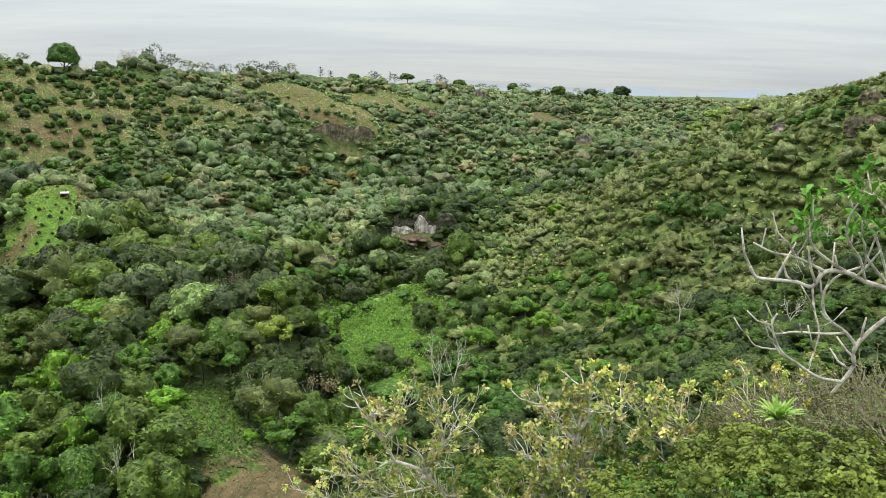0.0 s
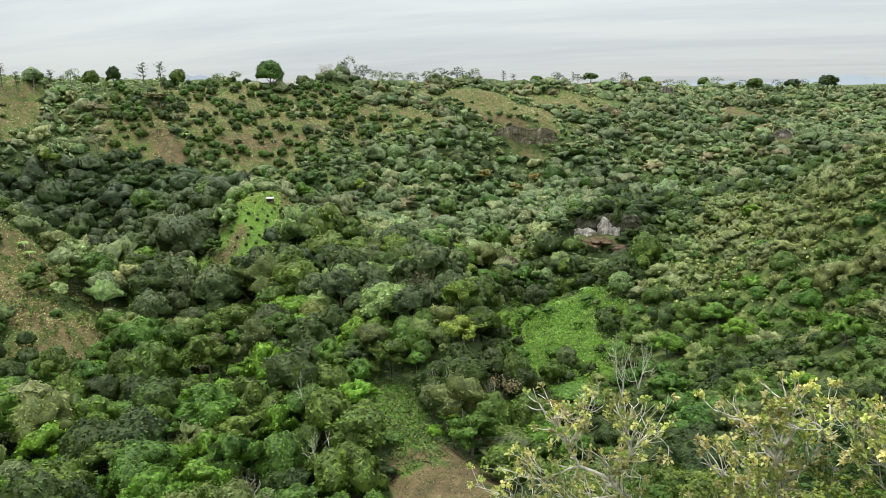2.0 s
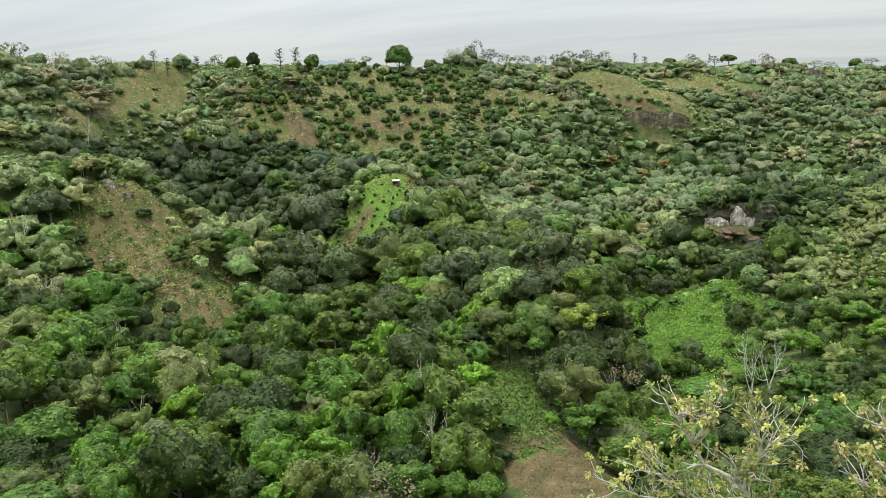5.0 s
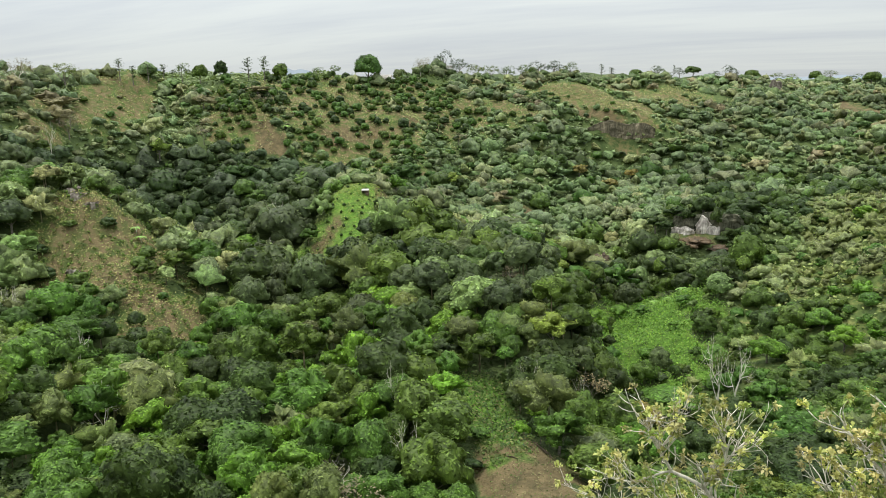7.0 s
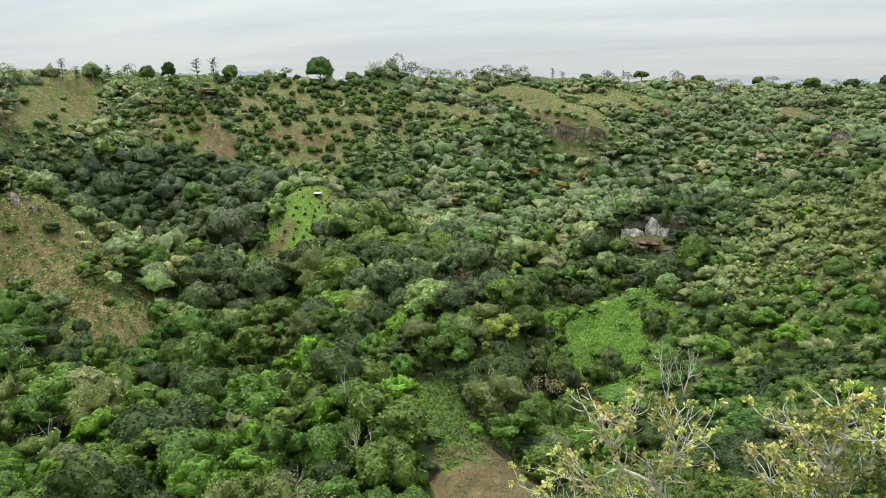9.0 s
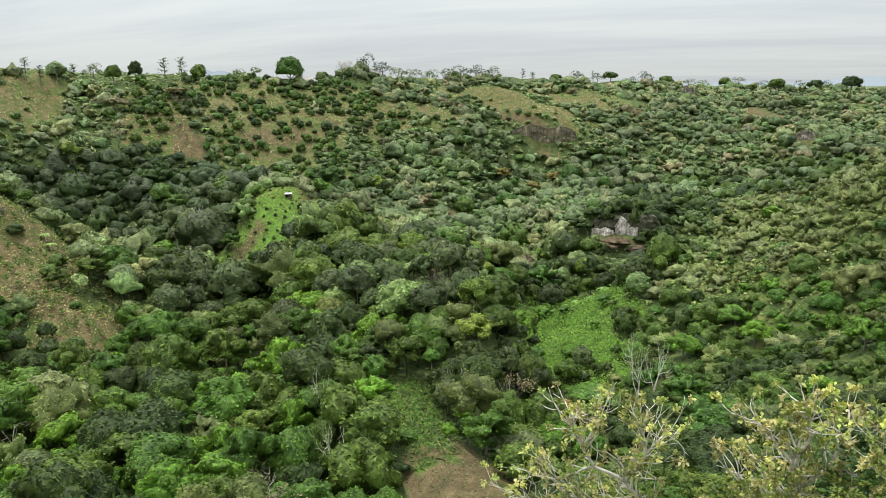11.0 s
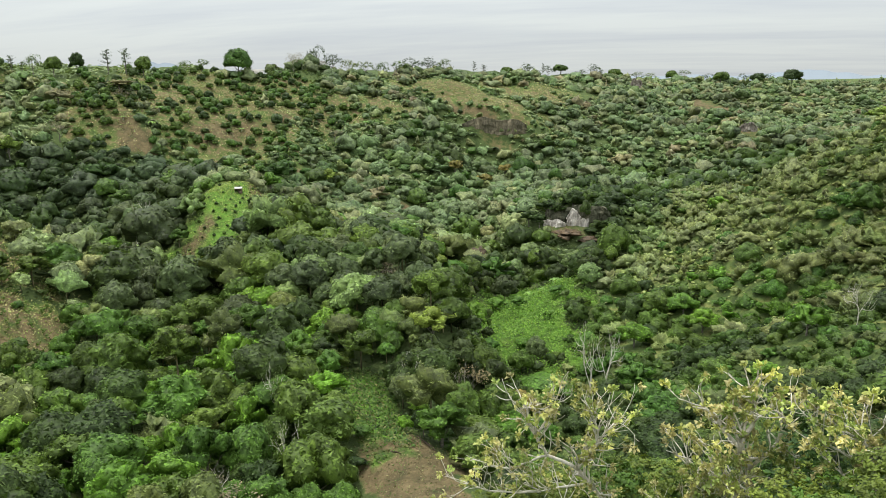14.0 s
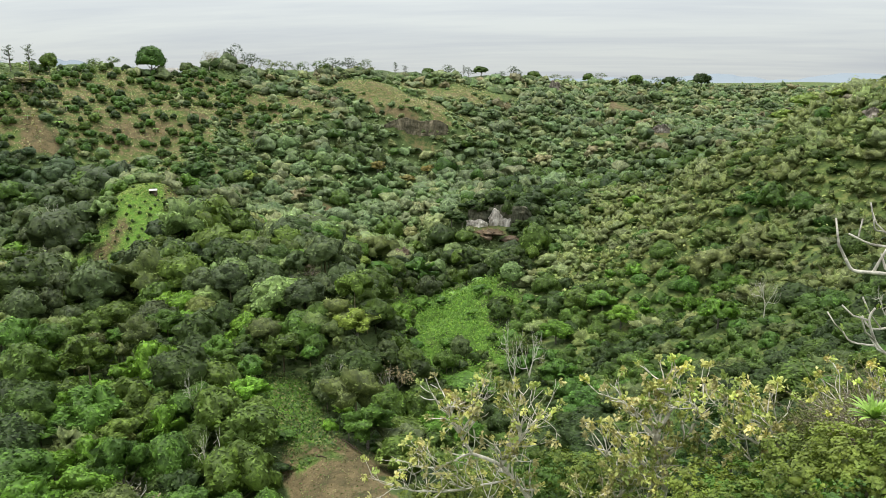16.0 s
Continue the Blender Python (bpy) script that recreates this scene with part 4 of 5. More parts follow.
# ---- planted rows ----
def bush_model(seed, width, height, leaves, size, tint):
    rs = np.random.RandomState(seed)
    v, f4, f3, nrm, light = shell(rs, "dome", 3 if width > 2 else 2, leaves, size / width)
    return leaf_mesh("orchard_bush", v * [width, width, height] - [0, 0, 0.12 * height], f4, f3, np.array(TINTS[tint]) * light[:, None], nrm)


BUSHES = [bush_model(60 + k, 3.2, 2.8, 90, 0.24, ("mid", "fresh", "dark", "mid")[k]) for k in range(4)]
rs = np.random.RandomState(8)
planted = 0
for spot in [o for o in OPEN if o[5] == "orchard"]:
    cx, cy, a1, b1, turn, _ = spot
    c, s = math.cos(radians(turn)), math.sin(radians(turn))
    for i in range(-14, 15):
        for j in range(-7, 8):
            u, v = i * 5.0 + rs.normal(0, 0.6), j * 5.6 + rs.normal(0, 0.6)
            x, y = cx + u * c - v * s, cy + u * s + v * c
            if inside(x, y, spot) < 0.02 or rs.uniform() < 0.35 - 0.4 * float(ripple(np.array(x), np.array(y), 30, 44)) or planted >= 300 or any(inside(x, y, o) > 0 for o in OPEN if o[5] == "soil"):
                continue
            planted += 1
            ob = new("orchard_bush", BUSHES[rs.randint(4)])
            k = rs.uniform(0.8, 1.8)
            ob.matrix_basis = pose(x, y, float(land(x, y)), 0, 0, rs.uniform(0, 360)) @ Matrix.Diagonal((k, k, k * rs.uniform(0.85, 1.15), 1))
            tagged(ob, "small round dark-green orchard bush on the grassy hillside", "bush", "orchard bushes in rows")
for x, y in [(-150, 140), (-144, 146), (-137, 128), (-128, 138), (-152, 132), (-122, 120), (-116, 131), (-108, 121), (-131, 144), (-146, 128), (-209, 297), (-200, 288), (-172, 318), (-164, 325), (-62, 414), (-72, 411), (-85, 428), (-60, 424), (-95, 430), (-48, 421), (-110, 432), (-250, 268), (-258, 256), (-246, 258)]:
    ob = new("hill_bush", BUSHES[rs.randint(4)])
    k = rs.uniform(0.7, 1.5)
    ob.matrix_basis = pose(x, y, float(land(x, y)), 0, 0, rs.uniform(0, 360)) @ Matrix.Diagonal((k, k, k * 0.8, 1))
    tagged(ob, "wild green bush on dry open ground", "bush", "wild bushes")
SEEDLINGS = [bush_model(70 + k, 1.3, 1.3, 60, 0.16, ("mid", "dark", "dark")[k]) for k in range(3)]


def rows_in(spot, gap, skip):
    cx, cy, a1, b1, turn, _ = spot
    c, s = math.cos(radians(turn)), math.sin(radians(turn))
    for i in range(-14, 15):
        for j in range(-12, 13):
            u, v = i * gap + rs.normal(0, 0.2), j * gap + rs.normal(0, 0.2)
            x, y = cx + u * c - v * s, cy + u * s + v * c
            if inside(x, y, spot) > 0.03 and rs.uniform() > skip:
                yield x, y


lawn_spot = kinds["lawn"][0]
for x, y in rows_in(lawn_spot, 3.4, 0.3):
    ob = new("lawn_bush", SEEDLINGS[rs.randint(3)])
    k = rs.uniform(0.5, 1.0)
    ob.matrix_basis = pose(x, y, float(land(x, y)), 0, 0, rs.uniform(0, 360)) @ Matrix.Diagonal((k, k, k, 1))
    tagged(ob, "small round dark bush on the green lawn below the hut", "bush", "bushes on the lawn")
vs, q, t3, nr, base = [], [], [], [], 0
for spot in kinds["field"][:2]:
    for x, y in rows_in(spot, 2.2, 0.3):
        k = rs.uniform(0.6, 1.5)
        v, f4, f3, nrm = crown(rs, 1.2 * k, 1.5 * k, 4, 36, 0.14, flat=0.9)
        vs.append(v + [x, y, float(land(x, y))]), q.append(f4 + base), t3.append(f3 + base), nr.append(nrm)
        base += len(v)
tagged(new("field_crop", leaf_mesh("field_crop", np.concatenate(vs), np.concatenate(q), np.concatenate(t3), TINTS["mid"], np.concatenate(nr))), "small crop plants in rows on dry soil", "crop", kind="stuff")


# ---- trees along the skyline: degrees right of north, metres off, crown width, height, kind ----
def skyline(az, r, w, h, kind, tint):
    x, y = r * math.sin(radians(az)), r * math.cos(radians(az))
    h = h * (1.4 if kind in ("airy", "bare") and az < -20 else 1.0)
    z = float(land(x, y)) - (0.1 if kind == "round" else 0.0) * h
    if kind == "round":
        plant(x, y, z, tint, w / 7.0, az * 77 % 360, 1, 1000, h / w * 1.05, LABELS[tint].split(" with ")[0] + " standing on the plateau skyline", "skyline trees", "skyline_tree")
    elif kind == "airy":
        root = new("skyline_tree")
        tm, me = airy_model(int(abs(az * 10)) % 3)
        attach("trunk", tm, root)
        attach("crown", me, root)
        root.matrix_basis = pose(x, y, z, 0, 0, az * 77 % 360) @ Matrix.Diagonal((w / 10.0, w / 10.0, h / 8.0, 1))
        tagged(root, "airy umbrella-crowned tree on the plateau skyline", "tree", "skyline trees")
    elif kind == "pine":
        root = new("pine_tree")
        tm, me = pine_model()
        attach("trunk", tm, root)
        attach("crown", me, root)
        root.matrix_basis = pose(x, y, z, 0, 0, az * 77 % 360) @ Matrix.Diagonal((w / 4.0, w / 4.0, h / 10.0, 1))
        tagged(root, "tall feathery sparse tree on the plateau skyline", "tree", "skyline trees")
    else:
        root = new("bare_tree")
        attach("limb_frame", BARE_MODELS[int(abs(az)) % 2][0], root)
        attach("crown", BARE_MODELS[int(abs(az)) % 2][1], root)
        root.matrix_basis = pose(x, y, z, 0, 0, az * 77 % 360) @ Matrix.Diagonal((w / 7.5, w / 7.5, h / 8.0, 1))
        tagged(root, "nearly bare grey tree on the plateau skyline", "tree", "skyline trees")


AIRY = {}


def airy_model(k):
    if k not in AIRY:
        rs = np.random.RandomState(90 + k)
        v, f4, f3, nrm = crown(rs, 10, 5.5, 12, 900, 0.24, flat=0.5, core=0, spread_out=0.95)
        bm = trunk_bm(rs, 5.5, 0.22, 6, 3.0)
        tm = bpy.data.meshes.new("trunk")
        bm.to_mesh(tm)
        bm.free()
        tm.materials.append(BARK)
        AIRY[k] = (tm, leaf_mesh("crown", v + [0, 0, 2.2], f4, f3, TINTS[("olive", "mid", "dark")[k]], nrm))
    return AIRY[k]


def pine_model():
    if "pine" not in AIRY:
        rs = np.random.RandomState(97)
        pts, outs = [], []
        for _ in range(26):
            z0, an = rs.uniform(2.6, 9.6), rs.uniform(0, 6.283)
            reach = (1.25 - z0 / 11.0) * 2.4 * rs.uniform(0.4, 1.15)
            for _ in range(20):
                s = rs.uniform(0.25, 1.0)
                pts.append([math.cos(an) * reach * s, math.sin(an) * reach * s, z0 + reach * s * 0.55] + rs.normal(0, 0.16, 3))
                outs.append([math.cos(an), math.sin(an), 0.3])
        v = blades(rs, np.array(pts), np.array(outs), 0.17)
        bm = trunk_bm(rs, 9.6, 0.13, 5, 1.2)
        tm = bpy.data.meshes.new("trunk")
        bm.to_mesh(tm)
        bm.free()
        tm.materials.append(BARK)
        AIRY["pine"] = (tm, leaf_mesh("crown", v, np.arange(len(v)).reshape(-1, 4), np.zeros((0, 3), int), TINTS["dark"]))
    return AIRY["pine"]


for row in [(-25.8, 440, 15, 15, "round", "fresh"), (-32.1, 425, 9, 10, "round", "mid"), (-23.5, 455, 9, 7, "round", "olive"), (-22.0, 455, 10, 8, "bare", ""), (-29.5, 440, 8, 5, "airy", ""), (-28.3, 445, 8, 5, "airy", ""),
            (-36.2, 415, 7, 10, "round", "dark"), (-37.6, 415, 8, 9, "round", "mid"), (-46.2, 375, 13, 8, "airy", ""), (-48.8, 360, 10, 9, "bare", ""), (-51.3, 345, 12, 7, "airy", ""), (-38.8, 410, 8, 7, "airy", ""), (12.9, 760, 18, 13, "round", "dark"), (10.8, 720, 14, 10, "round", "dark"), (8.4, 690, 13, 9, "round", "mid")]:
    skyline(*row)
for row in [(-34.3, 420, 8, 12, "pine", ""), (-33.2, 420, 8, 13, "pine", ""), (-8.9, 520, 5, 10, "pine", ""), (-8.2, 522, 6, 8, "pine", ""), (-3.9, 555, 3, 11, "pine", ""), (0.2, 585, 6, 9, "pine", ""), (-42.8, 390, 6, 10, "pine", ""), (-42.0, 390, 6, 9, "pine", ""), (-41.0, 395, 6, 9, "pine", ""), (-40.0, 400, 6, 9, "pine", ""), (-39.4, 400, 5, 8, "pine", "")]:
    skyline(*row)
for k in range(9):
    skyline(-20.3 + k * 1.15, 462 + k * 4, 10 + (k * 7 % 4), 9 + (k * 5 % 3) * 0.9, "airy", "")
for k in range(16):
    skyline(-6.5 + k * 1.25 + (k * 7 % 5) * 0.12, 530 + k * 17, 9 + (k * 5 % 4), 6 + (k * 3 % 4), "airy" if k % 3 else "round", ("mid", "dark", "olive")[k % 3])

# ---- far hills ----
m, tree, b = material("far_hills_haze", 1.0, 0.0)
# distance haze given as a flat blue-grey base colour
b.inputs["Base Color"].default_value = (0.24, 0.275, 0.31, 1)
for name, a0, a1, r, top, seed in (("backdrop_hills", -56, -24, 4300, 185, 2), ("backdrop_range", -6, 36, 4600, 70, 7)):
    bm = bmesh.new()
    prev = None
    for k in range(161):
        an = radians(a0 + (a1 - a0) * k / 160)
        edge = min(1, k / 14, (160 - k) / 14)
        h = top * edge * (0.72 + 0.5 * noise.noise(Vector((k * 0.06, seed, 0))) + 0.12 * noise.noise(Vector((k * 0.3, seed, 3))))
        ring = [bm.verts.new(((r + dr) * math.sin(an), (r + dr) * math.cos(an), 20 + h * f)) for dr, f in ((-350, 0), (-120, 0.6), (0, 1.0), (250, 0))]
        if prev:
            for i in range(3):
                bm.faces.new((prev[i], ring[i], ring[i + 1], prev[i + 1]))
        prev = ring
    me = bpy.data.meshes.new(name)
    bm.to_mesh(me)
    bm.free()
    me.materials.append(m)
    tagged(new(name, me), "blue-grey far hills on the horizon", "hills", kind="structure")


# ---- hut and houses ----
def plain(name, colour, rough=0.7, metal=0.0, grime=0.5):
    m, tree, b = material(name, rough, 0.3)
    tc = tree.nodes.new("ShaderNodeTexCoord")
    n1 = node(tree, "ShaderNodeTexNoise", Scale=3.0, Detail=7.0, Roughness=0.7)
    tree.links.new(tc.outputs["Object"], n1.inputs["Vector"])
    c = blend(tree, grime, colour, ramp_node(tree, n1.outputs[0], [(0.35, (0.45, 0.42, 0.38)), (0.6, (1.05, 1.05, 1.05))]), "MULTIPLY")
    tree.links.new(c, b.inputs["Base Color"])
    b.inputs["Metallic"].default_value = metal
    return m


TIN = plain("tin_roofing", (0.62, 0.60, 0.56), 0.5, 0.2)
PLANK = plain("weathered_planks", (0.16, 0.12, 0.085), 0.9)
WHITEWASH = plain("whitewashed_wall", (0.74, 0.72, 0.68), 0.85)
TIMBER = plain("fallen_timber", (0.09, 0.065, 0.045), 0.95)


def box(bm, x0, y0, z0, x1, y1, z1):
    r = bmesh.ops.create_cube(bm, size=1)
    bmesh.ops.scale(bm, vec=(x1 - x0, y1 - y0, z1 - z0), verts=r["verts"])
    bmesh.ops.translate(bm, vec=((x0 + x1) / 2, (y0 + y1) / 2, (z0 + z1) / 2), verts=r["verts"])


def corrugated(bm, width, length, z0, z1, waves=14):
    prev = None
    for k in range(waves * 4 + 1):
        x = -width / 2 + width * k / (waves * 4)
        dz = 0.03 * math.sin(k * math.pi / 2)
        ring = [bm.verts.new((x, -length / 2, z0 + dz)), bm.verts.new((x, length / 2, z1 + dz)), bm.verts.new((x, length / 2, z1 + dz - 0.04)), bm.verts.new((x, -length / 2, z0 + dz - 0.04))]
        if prev:
            for i in range(4):
                bm.faces.new((prev[i], ring[i], ring[(i + 1) % 4], prev[(i + 1) % 4]))
        prev = ring


hut = new("hut")
hx, hy = -115.0, 231.5
hut.matrix_basis = pose(hx, hy, float(land(hx, hy)) - 0.1, 0, 0, 20) @ Matrix.Diagonal((0.7, 0.7, 0.8, 1))
bm = bmesh.new()
corrugated(bm, 3.6, 3.0, 2.2, 2.6)
part("roof", bm, TIN, hut, "pale sheet-metal lean-to roof", smooth=False)
for px_, py_ in ((-1.6, -1.3), (1.6, -1.3), (-1.6, 1.3), (1.6, 1.3)):
    bm = bmesh.new()
    box(bm, px_ - 0.06, py_ - 0.06, -0.6, px_ + 0.06, py_ + 0.06, 2.28 if py_ < 0 else 2.5)
    part("post", bm, PLANK, hut)
for wall in ((-1.6, 1.2, 0, 1.6, 1.27, 2.4), (-1.66, -0.2, 0, -1.6, 1.2, 2.2), (0.2, -1.3, 0.0, 1.55, -1.24, 1.0)):
    bm = bmesh.new()
    box(bm, *wall)
    part("wall", bm, PLANK, hut)
tagged(hut, "small open field hut with pale tin roof", "hut")

for hx, hy, turn, w in ((-186, 404, 15, 9), (-160, 437, -20, 7)):
    house = new("house")
    house.matrix_basis = pose(hx, hy, float(land(hx, hy)) - 0.3, 0, 0, turn)
    bm = bmesh.new()
    box(bm, -w / 2, -2.5, 0, w / 2, 2.5, 3.0)
    part("wall", bm, WHITEWASH, house)
    bm = bmesh.new()
    for s in (-1, 1):
        vs = [bm.verts.new(p) for p in ((-w / 2 - 0.4, s * 3.0, 2.9), (w / 2 + 0.4, s * 3.0, 2.9), (w / 2 + 0.4, 0, 4.2), (-w / 2 - 0.4, 0, 4.2))]
        f_ = bm.faces.new(vs if s < 0 else vs[::-1])
        bmesh.ops.solidify(bm, geom=[f_], thickness=0.08)
    part("roof", bm, TIN, house, "grey tin gable roof", smooth=False)
    for k in (-1, 1):
        bm = bmesh.new()
        box(bm, k * w / 4 - 0.5, -2.56, 0.9, k * w / 4 + 0.5, -2.44, 2.1)
        part("window", bm, PLANK, house, "dark shuttered window")
    tagged(house, "small whitewashed house with grey tin roof on the plateau", "house")

# logs lying on the bare clearing
for x, y, turn, length in ((-23.5, 99.5, -48, 3.8), (-22.4, 98.6, -42, 3.0), (-26.5, 95.5, -30, 1.8)):
    bm = bmesh.new()
    tube(bm, [(-length / 2, 0, 0.12), (0, 0.1, 0.16), (length / 2, 0, 0.12)], [0.10, 0.09, 0.06], 8)
    me = bpy.data.meshes.new("fallen_log")
    bm.to_mesh(me)
    bm.free()
    me.materials.append(TIMBER)
    ob = new("fallen_log", me)
    ca, sa = math.cos(radians(turn)), math.sin(radians(turn))
    slope = (float(land(x + ca * length / 2, y + sa * length / 2)) - float(land(x - ca * length / 2, y - sa * length / 2))) / length
    ob.matrix_basis = pose(x, y, float(land(x, y)), 0, -math.degrees(math.atan(slope)), turn)
    tagged(ob, "dark fallen log on the bare soil slope", "log", "logs on the clearing")

# ---- banana plants ----
rs = np.random.RandomState(33)
vs = []
for k in range(9):
    an, reach = k * 2.4, rs.uniform(1.6, 2.4)
    d = np.array([math.cos(an), math.sin(an), 0])
    side = np.array([-d[1], d[0], 0])
    spine = [np.array([0, 0, 1.6]) + d * reach * t_ + np.array([0, 0, 1.7 * t_ - 2.0 * t_ * t_]) for t_ in np.linspace(0, 1, 6)]
    wid = [0.08, 0.34, 0.42, 0.38, 0.25, 0.03]
    for i in range(5):
        vs += [spine[i] - side * wid[i], spine[i] + side * wid[i], spine[i + 1] + side * wid[i + 1], spine[i + 1] - side * wid[i + 1]]
vs = np.array(vs)
BANANA_LEAF = leaf_mesh("leaves", vs, np.arange(len(vs)).reshape(-1, 4), np.zeros((0, 3), int), (0.16, 0.27, 0.07))
bm = bmesh.new()
tube(bm, [(0, 0, -0.5), (0, 0, 1.0), (0, 0, 1.9)], [0.16, 0.13, 0.09], 8)
BANANA_STEM = bpy.data.meshes.new("stem")
bm.to_mesh(BANANA_STEM)
bm.free()
BANANA_STEM.materials.append(PALE_BARK)
for x, y in [(-22, 216), (-18, 217), (-14, 216), (-10, 217), (-6, 214), (-2, 213), (-25, 213), (-141, 152), (-138, 150), (-200, 300), (-190, 305), (-196, 322), (-186, 330), (-160, 330), (-110, 378), (-114, 374)]:
    root = new("banana_plant")
    attach("stem", BANANA_STEM, root)
    attach("leaves", BANANA_LEAF, root)
    k = rs.uniform(0.8, 1.25)
    root.matrix_basis = pose(x, y, float(land(x, y)), 0, 0, rs.uniform(0, 360)) @ Matrix.Diagonal((k, k, k, 1))
    tagged(root, "banana plant with broad arching pale-green leaves", "banana plant", "banana plants")


# ---- foreground trees below the lookout ----
def sprays(rs, tips, count, length, width, up=0.35):
    """Leaves round each tip, pointing outward."""
    base = np.repeat(np.array([list(t_[0]) for t_ in tips]), count, axis=0)
    d = np.repeat(np.array([list(t_[1]) for t_ in tips]), count, axis=0)
    n = len(base)
    d = unit(d * 0.6 + rs.normal(0, 0.75, (n, 3)) + [0, 0, up])
    side = unit(np.cross(d, rs.normal(0, 0.5, (n, 3)) + [0, 0, 1]))
    nor = np.cross(side, d)
    ln = length * rs.uniform(0.55, 1.25, (n, 1))
    base = base + rs.normal(0, length * 0.3, (n, 3))
    mid = base + d * ln * 0.55 + nor * ln * 0.08
    tip = base + d * ln - [0, 0, 0.18] * ln
    v = np.stack([base, mid + side * ln * width, tip, mid - side * ln * width], 1).reshape(-1, 3)
    return v, np.arange(len(v)).reshape(-1, 4), n


def limb_tree(name, anchor, limbs, bark, tints, rosette, leaf, seed, label, wander=0.8, twigs=3, twig_len=0.6, depth=0.35):
    """A tree whose main limbs are given as (thickness, [(across, up), ...]) from its anchor; twigs and leaf sprays grow from them."""
    rs = np.random.RandomState(seed)
    ax, ay, az_ = anchor
    bm, tips = bmesh.new(), []
    starts = {}
    for thick, pts in limbs:
        y0 = starts.get(pts[0], 0.0)
        drift = rs.uniform(-wander, wander)
        line = []
        for i, (u, w_) in enumerate(pts):
            yy = y0 + drift * i / max(1, len(pts) - 1)
            starts.setdefault((u, w_), yy)
            line.append(Vector((u, yy, w_)))
        fine = []
        for p, q in zip(line, line[1:]):
            for s in (0, 0.5):
                fine.append(p.lerp(q, s) + Vector(rs.normal(0, 0.012 if s else 0.0, 3)))
        fine.append(line[-1])
        k = len(fine) - 1
        tube(bm, fine, [thick * (1 - 0.55 * i / k) for i in range(k + 1)], 8)
        for i in range(max(2, k // 3), k + 1):
            for _ in range(twigs):
                d = Vector(rs.normal(0, 0.7, 3)) + Vector((0, 0, 0.45)) + (fine[i] - fine[i - 1]).normalized() * 0.5
                fork(bm, rs, fine[i], d, twig_len * rs.uniform(0.6, 1.3), max(0.013, thick * 0.4), 1, tips, 4)
        tips.append((fine[-1], (fine[-1] - fine[-2]).normalized()))
    gz_ = float(land(ax, ay + 0.0)) - az_ - 0.4
    first = limbs[0][1][0]
    if gz_ < first[1] and depth:
        thick = limbs[0][0]
        tube(bm, [(first[0] + 0.2, 0.1, gz_), (first[0] + 0.05, 0.05, (gz_ + first[1]) / 2), (first[0], 0, first[1] + 0.02)], [thick * 1.6, thick * 1.2, thick], 8)
    root = new(name)
    root.matrix_basis = pose(ax, ay, az_ + gz_)
    tm = bpy.data.meshes.new("limb_frame")
    bmesh.ops.translate(bm, vec=(0, 0, -gz_), verts=bm.verts)
    bm.to_mesh(tm)
    bm.free()
    tm.materials.append(bark)
    for p in tm.polygons:
        p.use_smooth = True
    attach("limb_frame", tm, root)
    if rosette:
        keep = [t_ for t_ in tips if rs.uniform() < rosette[1]]
        v, f4, n = sprays(rs, keep, rosette[0], leaf[0], leaf[1])
        pick = rs.randint(0, len(tints), len(keep))
        tone = np.array([tints[i] for i in pick]) * rs.uniform(0.75, 1.25, (len(keep), 1))
        tone = np.repeat(np.repeat(tone, rosette[0], axis=0), 4, axis=0)
        attach("crown", leaf_mesh("crown", v - [0, 0, gz_], f4, np.zeros((0, 3), int), tone), root)
    return tagged(root, label, "tree")


YOUNG = [(0.43, 0.40, 0.16), (0.36, 0.37, 0.13), (0.44, 0.38, 0.20), (0.26, 0.31, 0.10)]
LIMBS_A = [
    (0.075, [(0.0, 0.0), (-0.25, 0.48), (-0.7, 1.07), (-1.08, 1.57), (-1.0, 1.88)]),
    (0.050, [(-1.08, 1.57), (-1.57, 1.81), (-1.98, 1.95), (-2.26, 2.38), (-2.31, 2.58), (-2.56, 3.04), (-2.73, 3.37)]),
    (0.045, [(-1.0, 1.88), (-0.77, 2.05), (-0.57, 2.49), (-0.55, 2.93), (-0.69, 3.41)]),
    (0.035, [(-0.7, 1.07), (-1.08, 1.1), (-1.64, 1.01), (-2.15, 0.88), (-2.66, 1.12)]),
    (0.030, [(-1.98, 1.95), (-2.5, 1.79), (-3.01, 1.62), (-3.52, 1.77)]),
    (0.030, [(-0.57, 2.49), (-0.31, 2.83), (-0.05, 3.08)]),
    (0.030, [(-2.31, 2.58), (-2.01, 3.05), (-1.82, 3.47)]),
    (0.030, [(-2.15, 0.88), (-2.83, 0.78), (-3.68, 0.77), (-4.19, 0.93)]),
]
LIMBS_B = [
    (0.080, [(0.0, 0.0), (0.13, 1.27), (0.03, 1.99), (-0.22, 2.61), (-0.14, 3.0)]),
    (0.050, [(-0.14, 3.0), (0.1, 3.34), (0.15, 3.84), (0.01, 4.25)]),
    (0.045, [(-0.22, 2.61), (-0.65, 3.07), (-0.88, 3.4), (-1.17, 3.65)]),
    (0.045, [(0.03, 1.99), (0.52, 2.71), (0.71, 3.35), (0.9, 3.98)]),
    (0.050, [(-0.49, -0.01), (-0.36, 0.83), (-0.28, 1.5), (-0.72, 2.16), (-1.15, 2.23), (-1.66, 2.31)]),
    (0.040, [(0.13, 1.27), (0.65, 1.68), (0.99, 2.1), (1.23, 2.69)]),
    (0.035, [(-0.28, 1.5), (-0.88, 1.65), (-1.39, 1.31)]),
]
